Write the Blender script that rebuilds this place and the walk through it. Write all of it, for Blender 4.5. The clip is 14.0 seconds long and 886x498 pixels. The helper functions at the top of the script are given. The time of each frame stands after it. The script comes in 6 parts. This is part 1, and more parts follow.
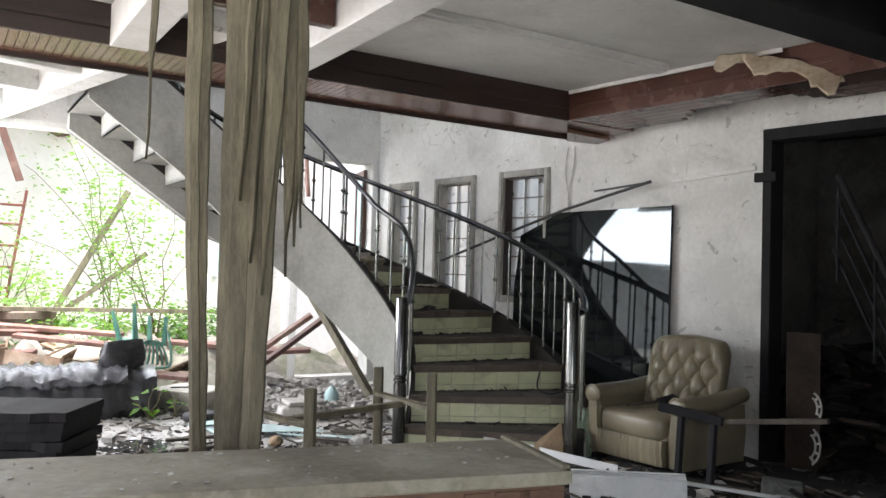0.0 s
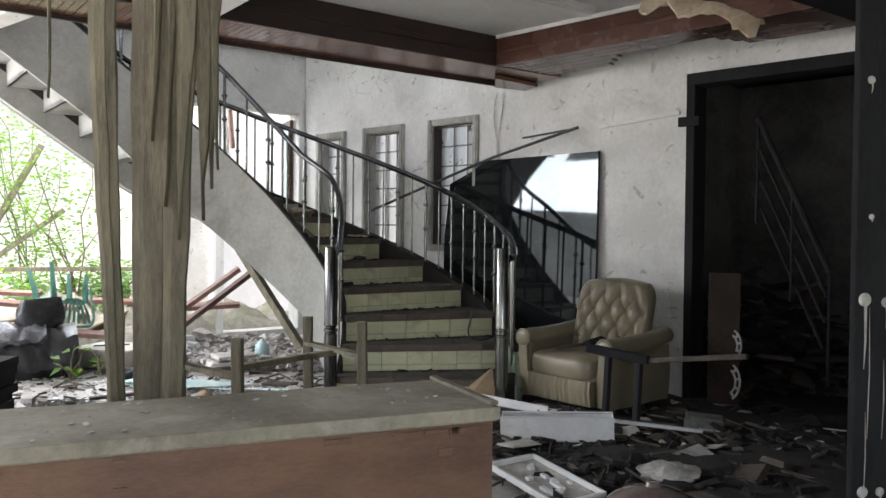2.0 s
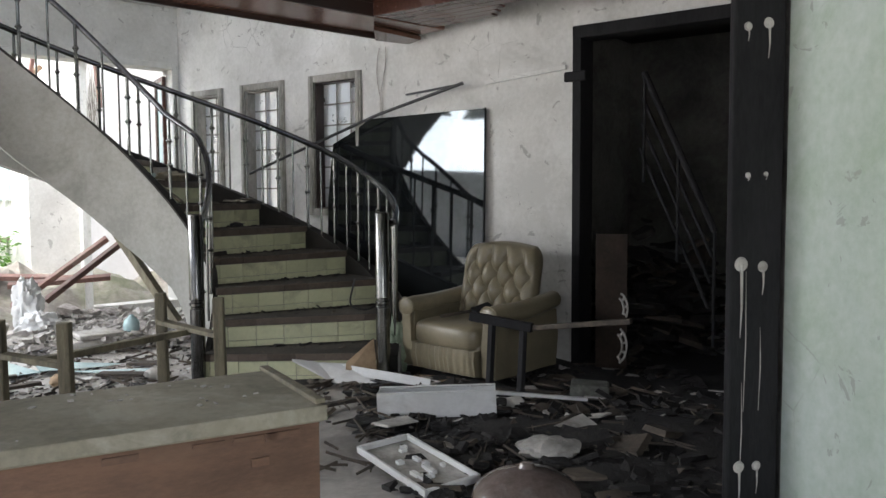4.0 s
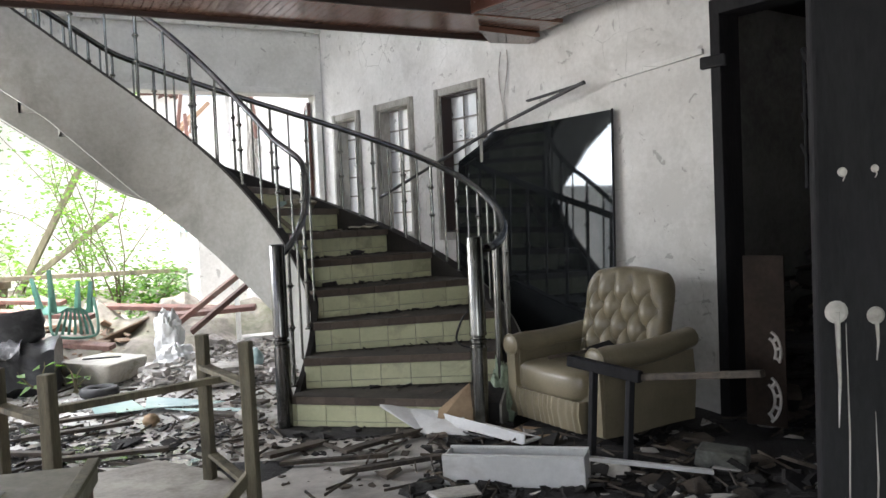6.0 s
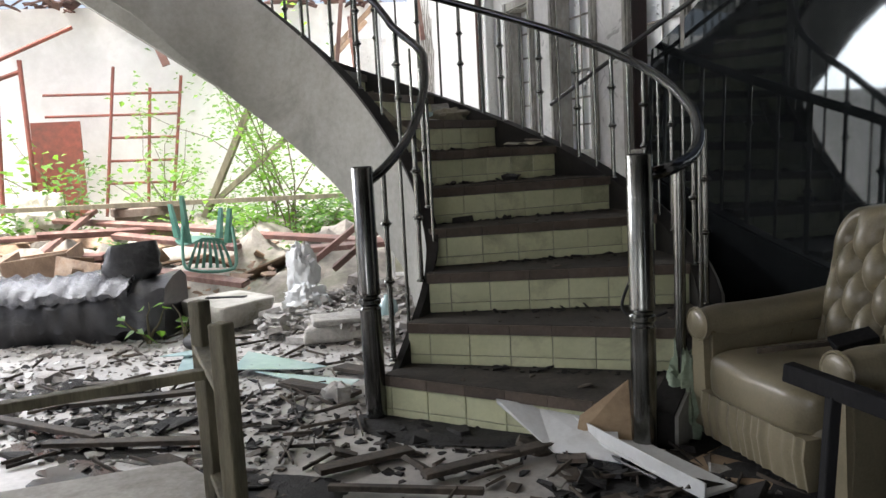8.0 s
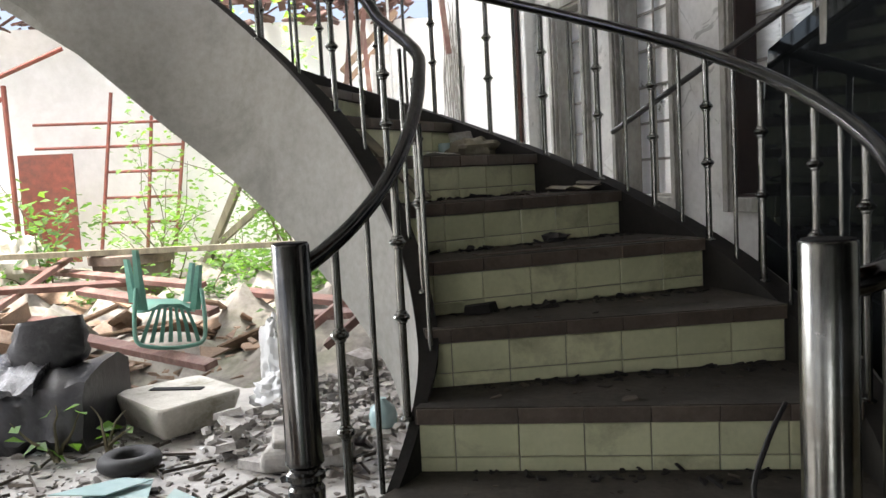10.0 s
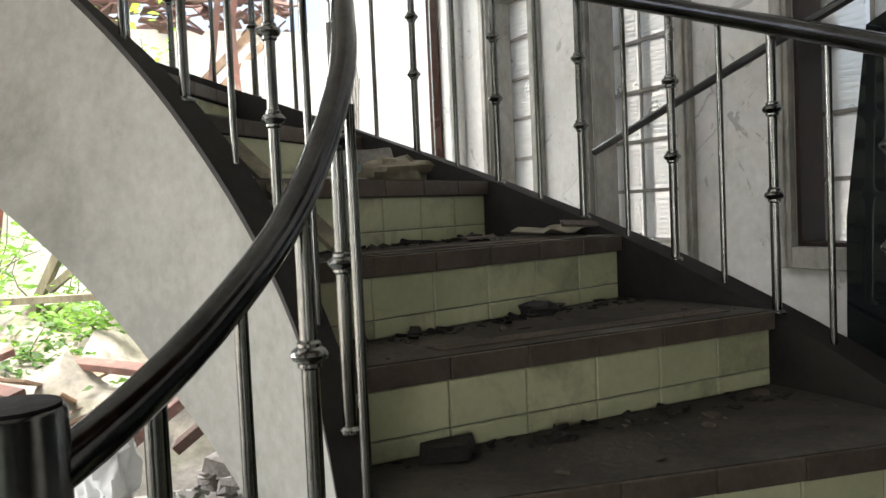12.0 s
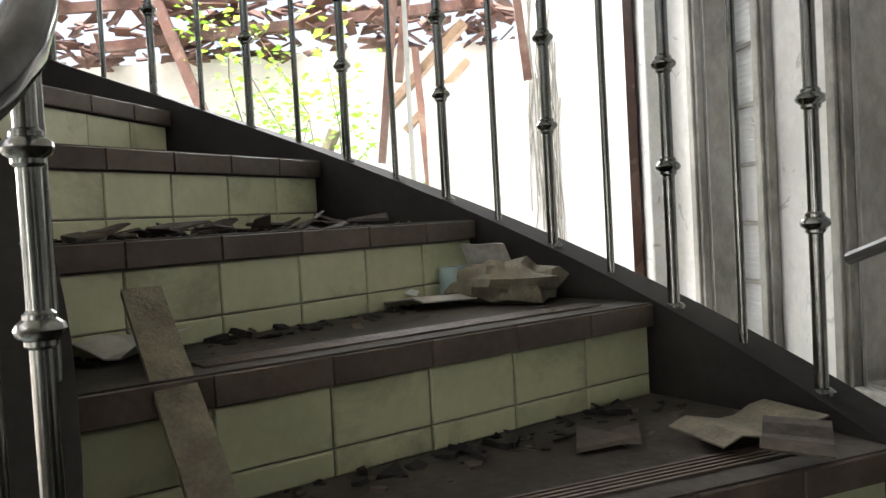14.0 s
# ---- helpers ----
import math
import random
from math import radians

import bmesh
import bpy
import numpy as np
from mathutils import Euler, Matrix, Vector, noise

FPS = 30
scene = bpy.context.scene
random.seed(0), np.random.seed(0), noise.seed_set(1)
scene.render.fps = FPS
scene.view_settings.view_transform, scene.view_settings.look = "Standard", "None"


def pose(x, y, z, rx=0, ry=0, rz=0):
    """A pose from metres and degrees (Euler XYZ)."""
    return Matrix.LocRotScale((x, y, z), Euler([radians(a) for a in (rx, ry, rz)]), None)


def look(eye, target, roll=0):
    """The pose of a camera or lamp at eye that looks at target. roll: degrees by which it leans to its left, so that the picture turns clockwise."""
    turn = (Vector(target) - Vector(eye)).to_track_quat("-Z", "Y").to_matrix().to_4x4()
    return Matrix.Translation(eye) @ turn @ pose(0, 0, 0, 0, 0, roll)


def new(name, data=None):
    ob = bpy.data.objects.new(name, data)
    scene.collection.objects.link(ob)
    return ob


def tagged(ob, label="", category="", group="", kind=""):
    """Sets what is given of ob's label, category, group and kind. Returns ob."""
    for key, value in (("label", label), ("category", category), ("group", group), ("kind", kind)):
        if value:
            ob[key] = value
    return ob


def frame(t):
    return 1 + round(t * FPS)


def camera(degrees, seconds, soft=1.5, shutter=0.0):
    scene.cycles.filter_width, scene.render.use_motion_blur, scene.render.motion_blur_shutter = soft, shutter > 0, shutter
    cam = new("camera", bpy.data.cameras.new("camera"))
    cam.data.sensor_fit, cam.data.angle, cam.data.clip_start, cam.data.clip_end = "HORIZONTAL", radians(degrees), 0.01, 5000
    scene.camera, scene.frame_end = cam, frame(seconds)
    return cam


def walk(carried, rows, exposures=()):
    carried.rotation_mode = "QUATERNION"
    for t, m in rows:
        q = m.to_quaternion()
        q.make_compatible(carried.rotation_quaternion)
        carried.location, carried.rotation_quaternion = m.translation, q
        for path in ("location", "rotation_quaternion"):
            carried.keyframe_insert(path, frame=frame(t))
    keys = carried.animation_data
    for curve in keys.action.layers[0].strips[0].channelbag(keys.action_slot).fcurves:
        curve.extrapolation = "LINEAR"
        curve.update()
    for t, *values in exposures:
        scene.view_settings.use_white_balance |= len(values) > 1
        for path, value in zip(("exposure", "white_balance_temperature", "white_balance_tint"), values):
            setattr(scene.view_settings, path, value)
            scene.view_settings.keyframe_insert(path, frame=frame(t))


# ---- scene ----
cam = camera(57.10, 14.0)
# seconds, x, y, z, yaw, pitch, roll
PATH = [
    (0, 0.149, -0.158, 1.273, -1.66, 2.01, -1.66),
    (0.5, 0.184, -0.144, 1.298, -1.88, 1.60, -1.77),
    (1, 0.169, -0.137, 1.288, -2.22, 1.56, -1.96),
    (1.5, 0.154, -0.127, 1.262, -1.95, 1.18, -1.33),
    (2, 0.174, -0.115, 1.228, -6.41, -1.11, -0.57),
    (2.5, 0.260, -0.151, 1.262, -13.19, -2.34, 0.24),
    (5, 0.771, 0.545, 1.215, -10.80, -4.34, 1.19),
    (5.5, 1.066, 0.682, 1.200, -5.73, -3.24, 1.22),
    (6, 1.325, 0.879, 1.241, 3.32, -2.18, 2.42),
    (6.5, 1.458, 1.292, 1.188, 7.21, -1.46, 2.73),
    (7, 1.566, 1.663, 1.189, 11.04, -3.16, 2.69),
    (7.5, 1.629, 2.098, 1.202, 17.52, -6.59, 3.33),
    (8, 1.569, 2.525, 1.175, 19.91, -6.91, 2.92),
    (8.5, 1.519, 2.972, 1.237, 20.17, -6.49, 3.85),
    (9, 1.474, 3.375, 1.251, 23.79, -6.20, 3.57),
    (11.5, 0.633, 4.876, 1.265, 18.06, -2.96, 1.58),
    (12, 0.550, 5.176, 1.267, 14.36, -2.70, 2.52),
    (12.5, 0.522, 5.518, 1.303, 16.09, -1.58, 2.45),
    (13, 0.478, 5.839, 1.326, 20.77, -0.96, 2.08),
    (13.5, 0.516, 6.085, 1.461, 25.11, -0.15, 2.69),
    (14, 0.578, 6.314, 1.565, 33.43, -2.11, 3.20),
]
walk(cam, [(t, pose(x, y, z, 90 + pitch, roll, yaw)) for t, x, y, z, yaw, pitch, roll in PATH],
     exposures=[(0, 1.77, 6300, 13), (1.5, 1.77, 6300, 13), (2.5, 1.56, 6300, 12), (5, 1.85, 6300, 12), (5.6, 2.1, 6300, 13), (6, 1.92, 6300, 13), (7, 1.78, 6350, 14), (7.5, 1.8, 6350, 14), (8, 1.52, 6400, 13), (8.5, 1.46, 6400, 13), (9, 1.5, 6400, 13), (11.5, 1.65, 6700, 12), (12, 1.92, 6700, 10), (12.5, 1.98, 6700, 10), (13, 2.1, 6700, 10), (14, 2.03, 6700, 10)])

# ---------------------------------------------------------------- light
world = bpy.data.worlds.new("world")
scene.world = world
world.use_nodes = True
_nt = world.node_tree
_sky = _nt.nodes.new("ShaderNodeTexSky")
_sky.sky_type = "NISHITA"
_sky.sun_disc = False
_sky.sun_elevation = radians(74)
_sky.sun_rotation = radians(202)
_sky.air_density = 1.0
_sky.dust_density = 8.0
_sky.ozone_density = 0.4
_nt.links.new(_sky.outputs[0], _nt.nodes["Background"].inputs[0])
_nt.nodes["Background"].inputs[1].default_value = 0.15
sun = new("sun", bpy.data.lights.new("sun", "SUN"))
sun.data.energy, sun.data.angle, sun.data.color = 4.6, radians(24), (1.0, 0.985, 0.96)
sun.matrix_world = look((-3.1, 5.3, 10), (-2, 8, 0))


def sky_opening(name, eye, target, w, h, power):
    """An added area lamp that stands in for the sky's light at one of the room's openings."""
    lamp = new(name, bpy.data.lights.new(name, "AREA"))
    lamp.data.shape, lamp.data.size, lamp.data.size_y, lamp.data.energy, lamp.data.color = "RECTANGLE", w, h, power, (0.98, 0.99, 1.0)
    lamp.matrix_world = look(eye, target)


sky_opening("skylight_south", (1.1, -3.35, 1.55), (0.7, 6.0, 0.7), 1.8, 1.9, 22)
# added lamp in the unseen west opening, fills the near room
sky_opening("west_sky_fill", (-4.5, -0.3, 1.3), (2.0, 2.5, 1.2), 3.8, 2.4, 6)
# added lamp on the yard side, brightens the left floor
sky_opening("yard_sky_fill", (-4.4, 6.1, 2.3), (-0.9, 5.6, 0.1), 3.4, 1.1, 75)

# added lamp outside, above the opening, brightens the window wall
sky_opening("north_sky_fill", (-3.5, 10.3, 3.8), (0.5, 7.9, 1.5), 2.6, 1.0, 70)

# ---------------------------------------------------------------- materials
def mat(name, a, b=None, rough=0.7, metal=0.0, scale=3.0, fine=40.0, bump=0.2, stain=None, stain_scale=1.3, stain_amount=0.5, vary=0.0, stretch=(1, 1, 1), spec=0.5, rough_var=0.15, gen=False, bump_dist=0.01, cracks=0.0):
    """Two-scale grain, stains with an outline of their own, fine relief; world-size coordinates."""
    m = bpy.data.materials.new(name)
    m.use_nodes = True
    nt = m.node_tree
    N, L = nt.nodes, nt.links
    p = N["Principled BSDF"]
    p.inputs["Metallic"].default_value = metal
    p.inputs["Specular IOR Level"].default_value = spec
    tc = N.new("ShaderNodeTexCoord")
    mp = N.new("ShaderNodeMapping")
    mp.inputs["Scale"].default_value = stretch
    L.new(tc.outputs["Object"], mp.inputs[0])
    oi = N.new("ShaderNodeObjectInfo")
    off = N.new("ShaderNodeVectorMath")
    off.operation = "MULTIPLY_ADD"
    L.new(oi.outputs["Random"], off.inputs[0])
    off.inputs[1].default_value = (17.0, 9.0, 13.0)
    L.new(mp.outputs[0], off.inputs[2])
    n1 = N.new("ShaderNodeTexNoise")
    n1.inputs["Scale"].default_value, n1.inputs["Detail"].default_value, n1.inputs["Roughness"].default_value = scale, 6, 0.6
    n2 = N.new("ShaderNodeTexNoise")
    n2.inputs["Scale"].default_value, n2.inputs["Detail"].default_value, n2.inputs["Roughness"].default_value = fine, 5, 0.65
    L.new(off.outputs[0], n1.inputs["Vector"])
    L.new(off.outputs[0], n2.inputs["Vector"])
    ramp = N.new("ShaderNodeValToRGB")
    ramp.color_ramp.elements[0].position, ramp.color_ramp.elements[1].position = 0.36, 0.66
    b = b or tuple(c * 0.7 for c in a)
    ramp.color_ramp.elements[0].color, ramp.color_ramp.elements[1].color = (*b, 1), (*a, 1)
    mixf = N.new("ShaderNodeMath")
    mixf.operation = "MULTIPLY_ADD"
    L.new(n2.outputs["Fac"], mixf.inputs[0])
    mixf.inputs[1].default_value = 0.45
    sc = N.new("ShaderNodeMath")
    sc.operation = "MULTIPLY_ADD"
    L.new(n1.outputs["Fac"], sc.inputs[0])
    sc.inputs[1].default_value, sc.inputs[2].default_value = 0.9, -0.17
    L.new(sc.outputs[0], mixf.inputs[2])
    L.new(mixf.outputs[0], ramp.inputs[0])
    col = ramp.outputs[0]
    if stain:
        n3 = N.new("ShaderNodeTexNoise")
        n3.inputs["Scale"].default_value, n3.inputs["Detail"].default_value, n3.inputs["Distortion"].default_value = stain_scale, 8, 0.6
        n3.inputs["Roughness"].default_value = 0.7
        L.new(off.outputs[0], n3.inputs["Vector"])
        r3 = N.new("ShaderNodeValToRGB")
        r3.color_ramp.elements[0].position, r3.color_ramp.elements[1].position = 0.52, 0.68
        L.new(n3.outputs["Fac"], r3.inputs[0])
        k = N.new("ShaderNodeMath")
        k.operation = "MULTIPLY"
        L.new(r3.outputs[0], k.inputs[0])
        k.inputs[1].default_value = stain_amount
        mx = N.new("ShaderNodeMixRGB")
        L.new(k.outputs[0], mx.inputs[0])
        L.new(col, mx.inputs[1])
        mx.inputs[2].default_value = (*stain, 1)
        col = mx.outputs[0]
    if cracks:
        # flaked paint: ragged blotches and thin crack lines that come and go
        n4 = N.new("ShaderNodeTexNoise")
        n4.inputs["Scale"].default_value, n4.inputs["Detail"].default_value, n4.inputs["Distortion"].default_value = 5.5, 6, 1.6
        n4.inputs["Roughness"].default_value = 0.62
        vo = N.new("ShaderNodeTexVoronoi")
        vo.feature = "DISTANCE_TO_EDGE"
        vo.inputs["Scale"].default_value = 3.6
        wp = N.new("ShaderNodeMixRGB")
        wp.inputs[0].default_value = 0.12
        L.new(off.outputs[0], wp.inputs[1])
        L.new(n1.outputs["Color"], wp.inputs[2])
        L.new(wp.outputs[0], vo.inputs["Vector"])
        L.new(off.outputs[0], n4.inputs["Vector"])
        r4 = N.new("ShaderNodeValToRGB")
        r4.color_ramp.elements[0].position, r4.color_ramp.elements[1].position = 0.63, 0.655
        L.new(n4.outputs["Fac"], r4.inputs[0])
        r5 = N.new("ShaderNodeValToRGB")
        r5.color_ramp.elements[0].position, r5.color_ramp.elements[1].position = 0.0, 0.012
        r5.color_ramp.elements[0].color, r5.color_ramp.elements[1].color = (1, 1, 1, 1), (0, 0, 0, 1)
        L.new(vo.outputs["Distance"], r5.inputs[0])
        gate = N.new("ShaderNodeValToRGB")
        gate.color_ramp.elements[0].position, gate.color_ramp.elements[1].position = 0.53, 0.6
        L.new(n1.outputs["Fac"], gate.inputs[0])
        mm = N.new("ShaderNodeMath")
        mm.operation = "MULTIPLY"
        L.new(r5.outputs[0], mm.inputs[0])
        L.new(gate.outputs[0], mm.inputs[1])
        mx2 = N.new("ShaderNodeMath")
        mx2.operation = "MAXIMUM"
        L.new(mm.outputs[0], mx2.inputs[0])
        L.new(r4.outputs[0], mx2.inputs[1])
        kk = N.new("ShaderNodeMath")
        kk.operation = "MULTIPLY"
        L.new(mx2.outputs[0], kk.inputs[0])
        kk.inputs[1].default_value = 0.6 * cracks
        cm = N.new("ShaderNodeMixRGB")
        L.new(kk.outputs[0], cm.inputs[0])
        L.new(col, cm.inputs[1])
        cm.inputs[2].default_value = (0.22, 0.22, 0.2, 1)
        col = cm.outputs[0]
    if vary:
        hs = N.new("ShaderNodeHueSaturation")
        v = N.new("ShaderNodeMath")
        v.operation = "MULTIPLY_ADD"
        L.new(oi.outputs["Random"], v.inputs[0])
        v.inputs[1].default_value, v.inputs[2].default_value = vary, 1 - vary / 2
        L.new(v.outputs[0], hs.inputs["Value"])
        L.new(col, hs.inputs["Color"])
        col = hs.outputs[0]
    L.new(col, p.inputs["Base Color"])
    rr = N.new("ShaderNodeMath")
    rr.operation = "MULTIPLY_ADD"
    L.new(n1.outputs["Fac"], rr.inputs[0])
    rr.inputs[1].default_value, rr.inputs[2].default_value = rough_var * 2, max(rough - rough_var, 0.02)
    L.new(rr.outputs[0], p.inputs["Roughness"])
    if bump:
        bp = N.new("ShaderNodeBump")
        bp.inputs["Strength"].default_value, bp.inputs["Distance"].default_value = bump, bump_dist
        L.new(mixf.outputs[0], bp.inputs["Height"])
        L.new(bp.outputs[0], p.inputs["Normal"])
    return m


PLASTER = mat("plaster_wall", (0.66, 0.66, 0.63), (0.5, 0.5, 0.47), 0.85, scale=1.6, fine=30, bump=0.35, stain=(0.3, 0.3, 0.27), stain_scale=1.7, stain_amount=0.4, cracks=1.0)
GREEN_PLASTER = mat("greenish_plaster", (0.46, 0.52, 0.48), (0.33, 0.4, 0.33), 0.8, scale=1.2, fine=25, bump=0.25, stain=(0.24, 0.33, 0.2), stain_scale=0.9, stain_amount=0.75, cracks=0.9)
# dirty plaster, with the shade on stringers and undersides put into its colour
SHADED_STAIR_PLASTER = mat("shaded_stair_plaster", (0.31, 0.308, 0.282), (0.21, 0.208, 0.188), 0.85, scale=1.6, fine=30, bump=0.35, stain=(0.13, 0.128, 0.108), stain_scale=1.4, stain_amount=0.6)
# soot on burnt walls; on the stair's outer skirt its dark is painted shade
SOOT_AND_SHADE_WALL = mat("sooty_and_shaded_wall", (0.2, 0.2, 0.19), (0.11, 0.11, 0.105), 0.95, scale=1.2, fine=20, bump=0.3, stain=(0.05, 0.05, 0.047), stain_scale=1.1, stain_amount=0.7, spec=0.2)
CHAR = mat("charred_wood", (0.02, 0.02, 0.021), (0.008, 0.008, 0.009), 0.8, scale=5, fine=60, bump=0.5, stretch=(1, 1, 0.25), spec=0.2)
CEIL_WHITE = mat("ceiling_board_white", (0.68, 0.68, 0.66), (0.56, 0.56, 0.53), 0.8, scale=2, fine=30, bump=0.15, stain=(0.33, 0.3, 0.24), stain_scale=1.2, stain_amount=0.35)
WOOD_RED = mat("varnished_red_wood", (0.1, 0.042, 0.028), (0.052, 0.022, 0.015), 0.27, scale=3, fine=45, bump=0.15, stretch=(1, 1, 1), stain=(0.05, 0.03, 0.02), stain_amount=0.4)
SOFFIT_WOOD = mat("varnished_soffit_boards", (0.17, 0.085, 0.055), (0.11, 0.053, 0.034), 0.2, scale=2.5, fine=40, bump=0.05, stain=(0.08, 0.042, 0.028), stain_scale=0.8, stain_amount=0.35, rough_var=0.06)
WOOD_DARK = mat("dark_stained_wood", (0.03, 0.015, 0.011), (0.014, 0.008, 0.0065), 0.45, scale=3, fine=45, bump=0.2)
TREAD = mat("dusty_tread", (0.085, 0.077, 0.065), (0.038, 0.034, 0.029), 0.9, scale=4, fine=45, bump=0.5, spec=0.25, stain=(0.035, 0.03, 0.025), stain_scale=3, stain_amount=0.8)
NOSING = mat("brown_nosing_tile", (0.15, 0.118, 0.094), (0.09, 0.071, 0.056), 0.55, scale=5, fine=60, bump=0.12, spec=0.3, stain=(0.04, 0.035, 0.03), stain_scale=3, stain_amount=0.6, vary=0.25)
TILE = mat("yellow_green_tile", (0.68, 0.69, 0.46), (0.56, 0.58, 0.37), 0.35, scale=3, fine=50, bump=0.06, stain=(0.17, 0.16, 0.09), stain_scale=3.2, stain_amount=0.55, vary=0.12)
STRINGER_DARK = mat("dark_stringer", (0.026, 0.024, 0.021), (0.012, 0.011, 0.01), 0.75, scale=3, fine=40, bump=0.2, spec=0.2, stain=(0.045, 0.042, 0.035), stain_amount=0.35)
RAIL_STEEL = mat("dark_rail_steel", (0.1, 0.1, 0.102), (0.05, 0.05, 0.052), 0.17, metal=1.0, scale=5, fine=70, bump=0.04, stain=(0.035, 0.033, 0.03), stain_scale=4, stain_amount=0.5, rough_var=0.08)
# darker copy of STEEL: the left newel's dark reflections are put into the colour
DIM_NEWEL_STEEL = mat("tarnished_dim_newel_steel", (0.19, 0.19, 0.185), (0.1, 0.1, 0.098), 0.2, metal=1.0, scale=5, fine=70, bump=0.04, stain=(0.06, 0.055, 0.048), stain_scale=4, stain_amount=0.5)
LAMP_GLASS = mat("dusty_brown_glass", (0.17, 0.13, 0.115), (0.1, 0.078, 0.07), 0.16, scale=5, fine=50, bump=0.05, stain=(0.26, 0.24, 0.22), stain_scale=6, stain_amount=0.4)
STEEL = mat("tarnished_steel", (0.25, 0.254, 0.24), (0.14, 0.144, 0.133), 0.22, metal=1.0, scale=6, fine=70, bump=0.05, stain=(0.08, 0.07, 0.055), stain_scale=5, stain_amount=0.5)
FLOOR = mat("dirty_concrete_floor", (0.52, 0.5, 0.465), (0.3, 0.285, 0.262), 0.45, scale=1.2, fine=18, bump=0.5, stain=(0.1, 0.094, 0.085), stain_scale=1.6, stain_amount=0.6, rough_var=0.3)
LEATHER = mat("tan_leather", (0.225, 0.195, 0.128), (0.15, 0.13, 0.083), 0.33, scale=3, fine=110, bump=0.12, stain=(0.11, 0.095, 0.06), stain_scale=2.0, stain_amount=0.3)
# dusty glass; the base is also darkened to stand in for dark reflections
MIRROR = mat("dusty_darkened_mirror", (0.065, 0.073, 0.076), (0.042, 0.048, 0.05), 0.03, metal=0.8, scale=1.5, fine=20, bump=0.0, rough_var=0.02)
WEATHERED = mat("weathered_grey_wood", (0.22, 0.198, 0.134), (0.1, 0.089, 0.06), 0.8, scale=5, fine=50, bump=0.8, stretch=(3, 3, 0.5), stain=(0.06, 0.055, 0.04), stain_scale=2, stain_amount=0.5)
COUNTER_TOP = mat("worn_counter_top", (0.28, 0.262, 0.2), (0.15, 0.138, 0.1), 0.7, scale=3, fine=35, bump=0.4, stain=(0.45, 0.43, 0.36), stain_scale=4, stain_amount=0.5)
COUNTER_SIDE = mat("brown_plywood_side", (0.16, 0.088, 0.053), (0.09, 0.049, 0.03), 0.6, scale=3, fine=40, bump=0.3, stretch=(1, 1, 3), stain=(0.17, 0.115, 0.075), stain_scale=2, stain_amount=0.4)
GROUND = mat("yard_ground", (0.3, 0.28, 0.24), (0.13, 0.12, 0.1), 0.95, scale=1.5, fine=12, bump=0.8, stain=(0.1, 0.13, 0.05), stain_amount=0.5)
YARD_WALL = mat("white_yard_wall", (0.8, 0.8, 0.78), (0.68, 0.68, 0.65), 0.9, scale=1, fine=10, bump=0.3, stain=(0.5, 0.5, 0.45), stain_amount=0.3)
SOOT_DIRT = mat("black_soot_dirt", (0.02, 0.018, 0.016), (0.008, 0.0075, 0.007), 0.85, scale=5, fine=40, bump=0.9, stain=(0.045, 0.04, 0.035), stain_scale=7, stain_amount=0.5, bump_dist=0.02)
RED_PAINT = mat("faded_red_timber", (0.17, 0.085, 0.066), (0.095, 0.05, 0.04), 0.75, scale=6, fine=60, bump=0.5, stain=(0.3, 0.24, 0.19), stain_scale=4, stain_amount=0.5, vary=0.5)
TIMBER = mat("broken_timber", (0.27, 0.18, 0.115), (0.14, 0.09, 0.055), 0.8, scale=6, fine=60, bump=0.5, stain=(0.4, 0.34, 0.27), stain_scale=3, stain_amount=0.5, vary=0.7)
GREEN_PLASTIC = mat("faded_green_plastic", (0.1, 0.27, 0.2), (0.06, 0.18, 0.14), 0.4, scale=5, fine=50, bump=0.05, stain=(0.25, 0.33, 0.28), stain_amount=0.4)
BLACK_VINYL = mat("burnt_black_vinyl", (0.022, 0.022, 0.024), (0.01, 0.01, 0.011), 0.38, scale=6, fine=50, bump=0.6, stain=(0.09, 0.09, 0.09), stain_scale=4, stain_amount=0.6)
# grey layer that stands in for highlights on the sofa's black top
SHEEN_FILM = mat("grey_sheen_film", (0.085, 0.085, 0.09), (0.03, 0.03, 0.032), 0.26, scale=9, fine=60, bump=1.0, stain=(0.04, 0.04, 0.04), stain_scale=5, stain_amount=0.8)
WHITE_BOARD = mat("dirty_white_board", (0.72, 0.73, 0.72), (0.6, 0.61, 0.6), 0.5, scale=4, fine=40, bump=0.1, stain=(0.35, 0.33, 0.29), stain_scale=4, stain_amount=0.4)
CEMENT = mat("mossy_cement", (0.58, 0.56, 0.5), (0.42, 0.4, 0.34), 0.9, scale=6, fine=50, bump=0.6, stain=(0.16, 0.15, 0.08), stain_scale=5, stain_amount=0.7)
RUBBLE = mat("mixed_rubble", (0.5, 0.48, 0.45), (0.2, 0.18, 0.16), 0.9, scale=4, fine=30, bump=0.6, stain=(0.09, 0.08, 0.07), stain_scale=3, stain_amount=0.7)
SCRAP = mat("dark_wood_scraps", (0.1, 0.08, 0.06), (0.03, 0.026, 0.021), 0.85, scale=5, fine=50, bump=0.6, stain=(0.2, 0.17, 0.13), stain_scale=2.5, stain_amount=0.5)
PAPER = mat("dirty_paper", (0.52, 0.5, 0.46), (0.3, 0.29, 0.26), 0.9, scale=6, fine=40, bump=0.3, stain=(0.14, 0.12, 0.1), stain_scale=5, stain_amount=0.6)
CARD = mat("brown_card", (0.4, 0.29, 0.18), (0.27, 0.19, 0.115), 0.85, scale=6, fine=40, bump=0.3, stain=(0.14, 0.1, 0.07), stain_amount=0.5)
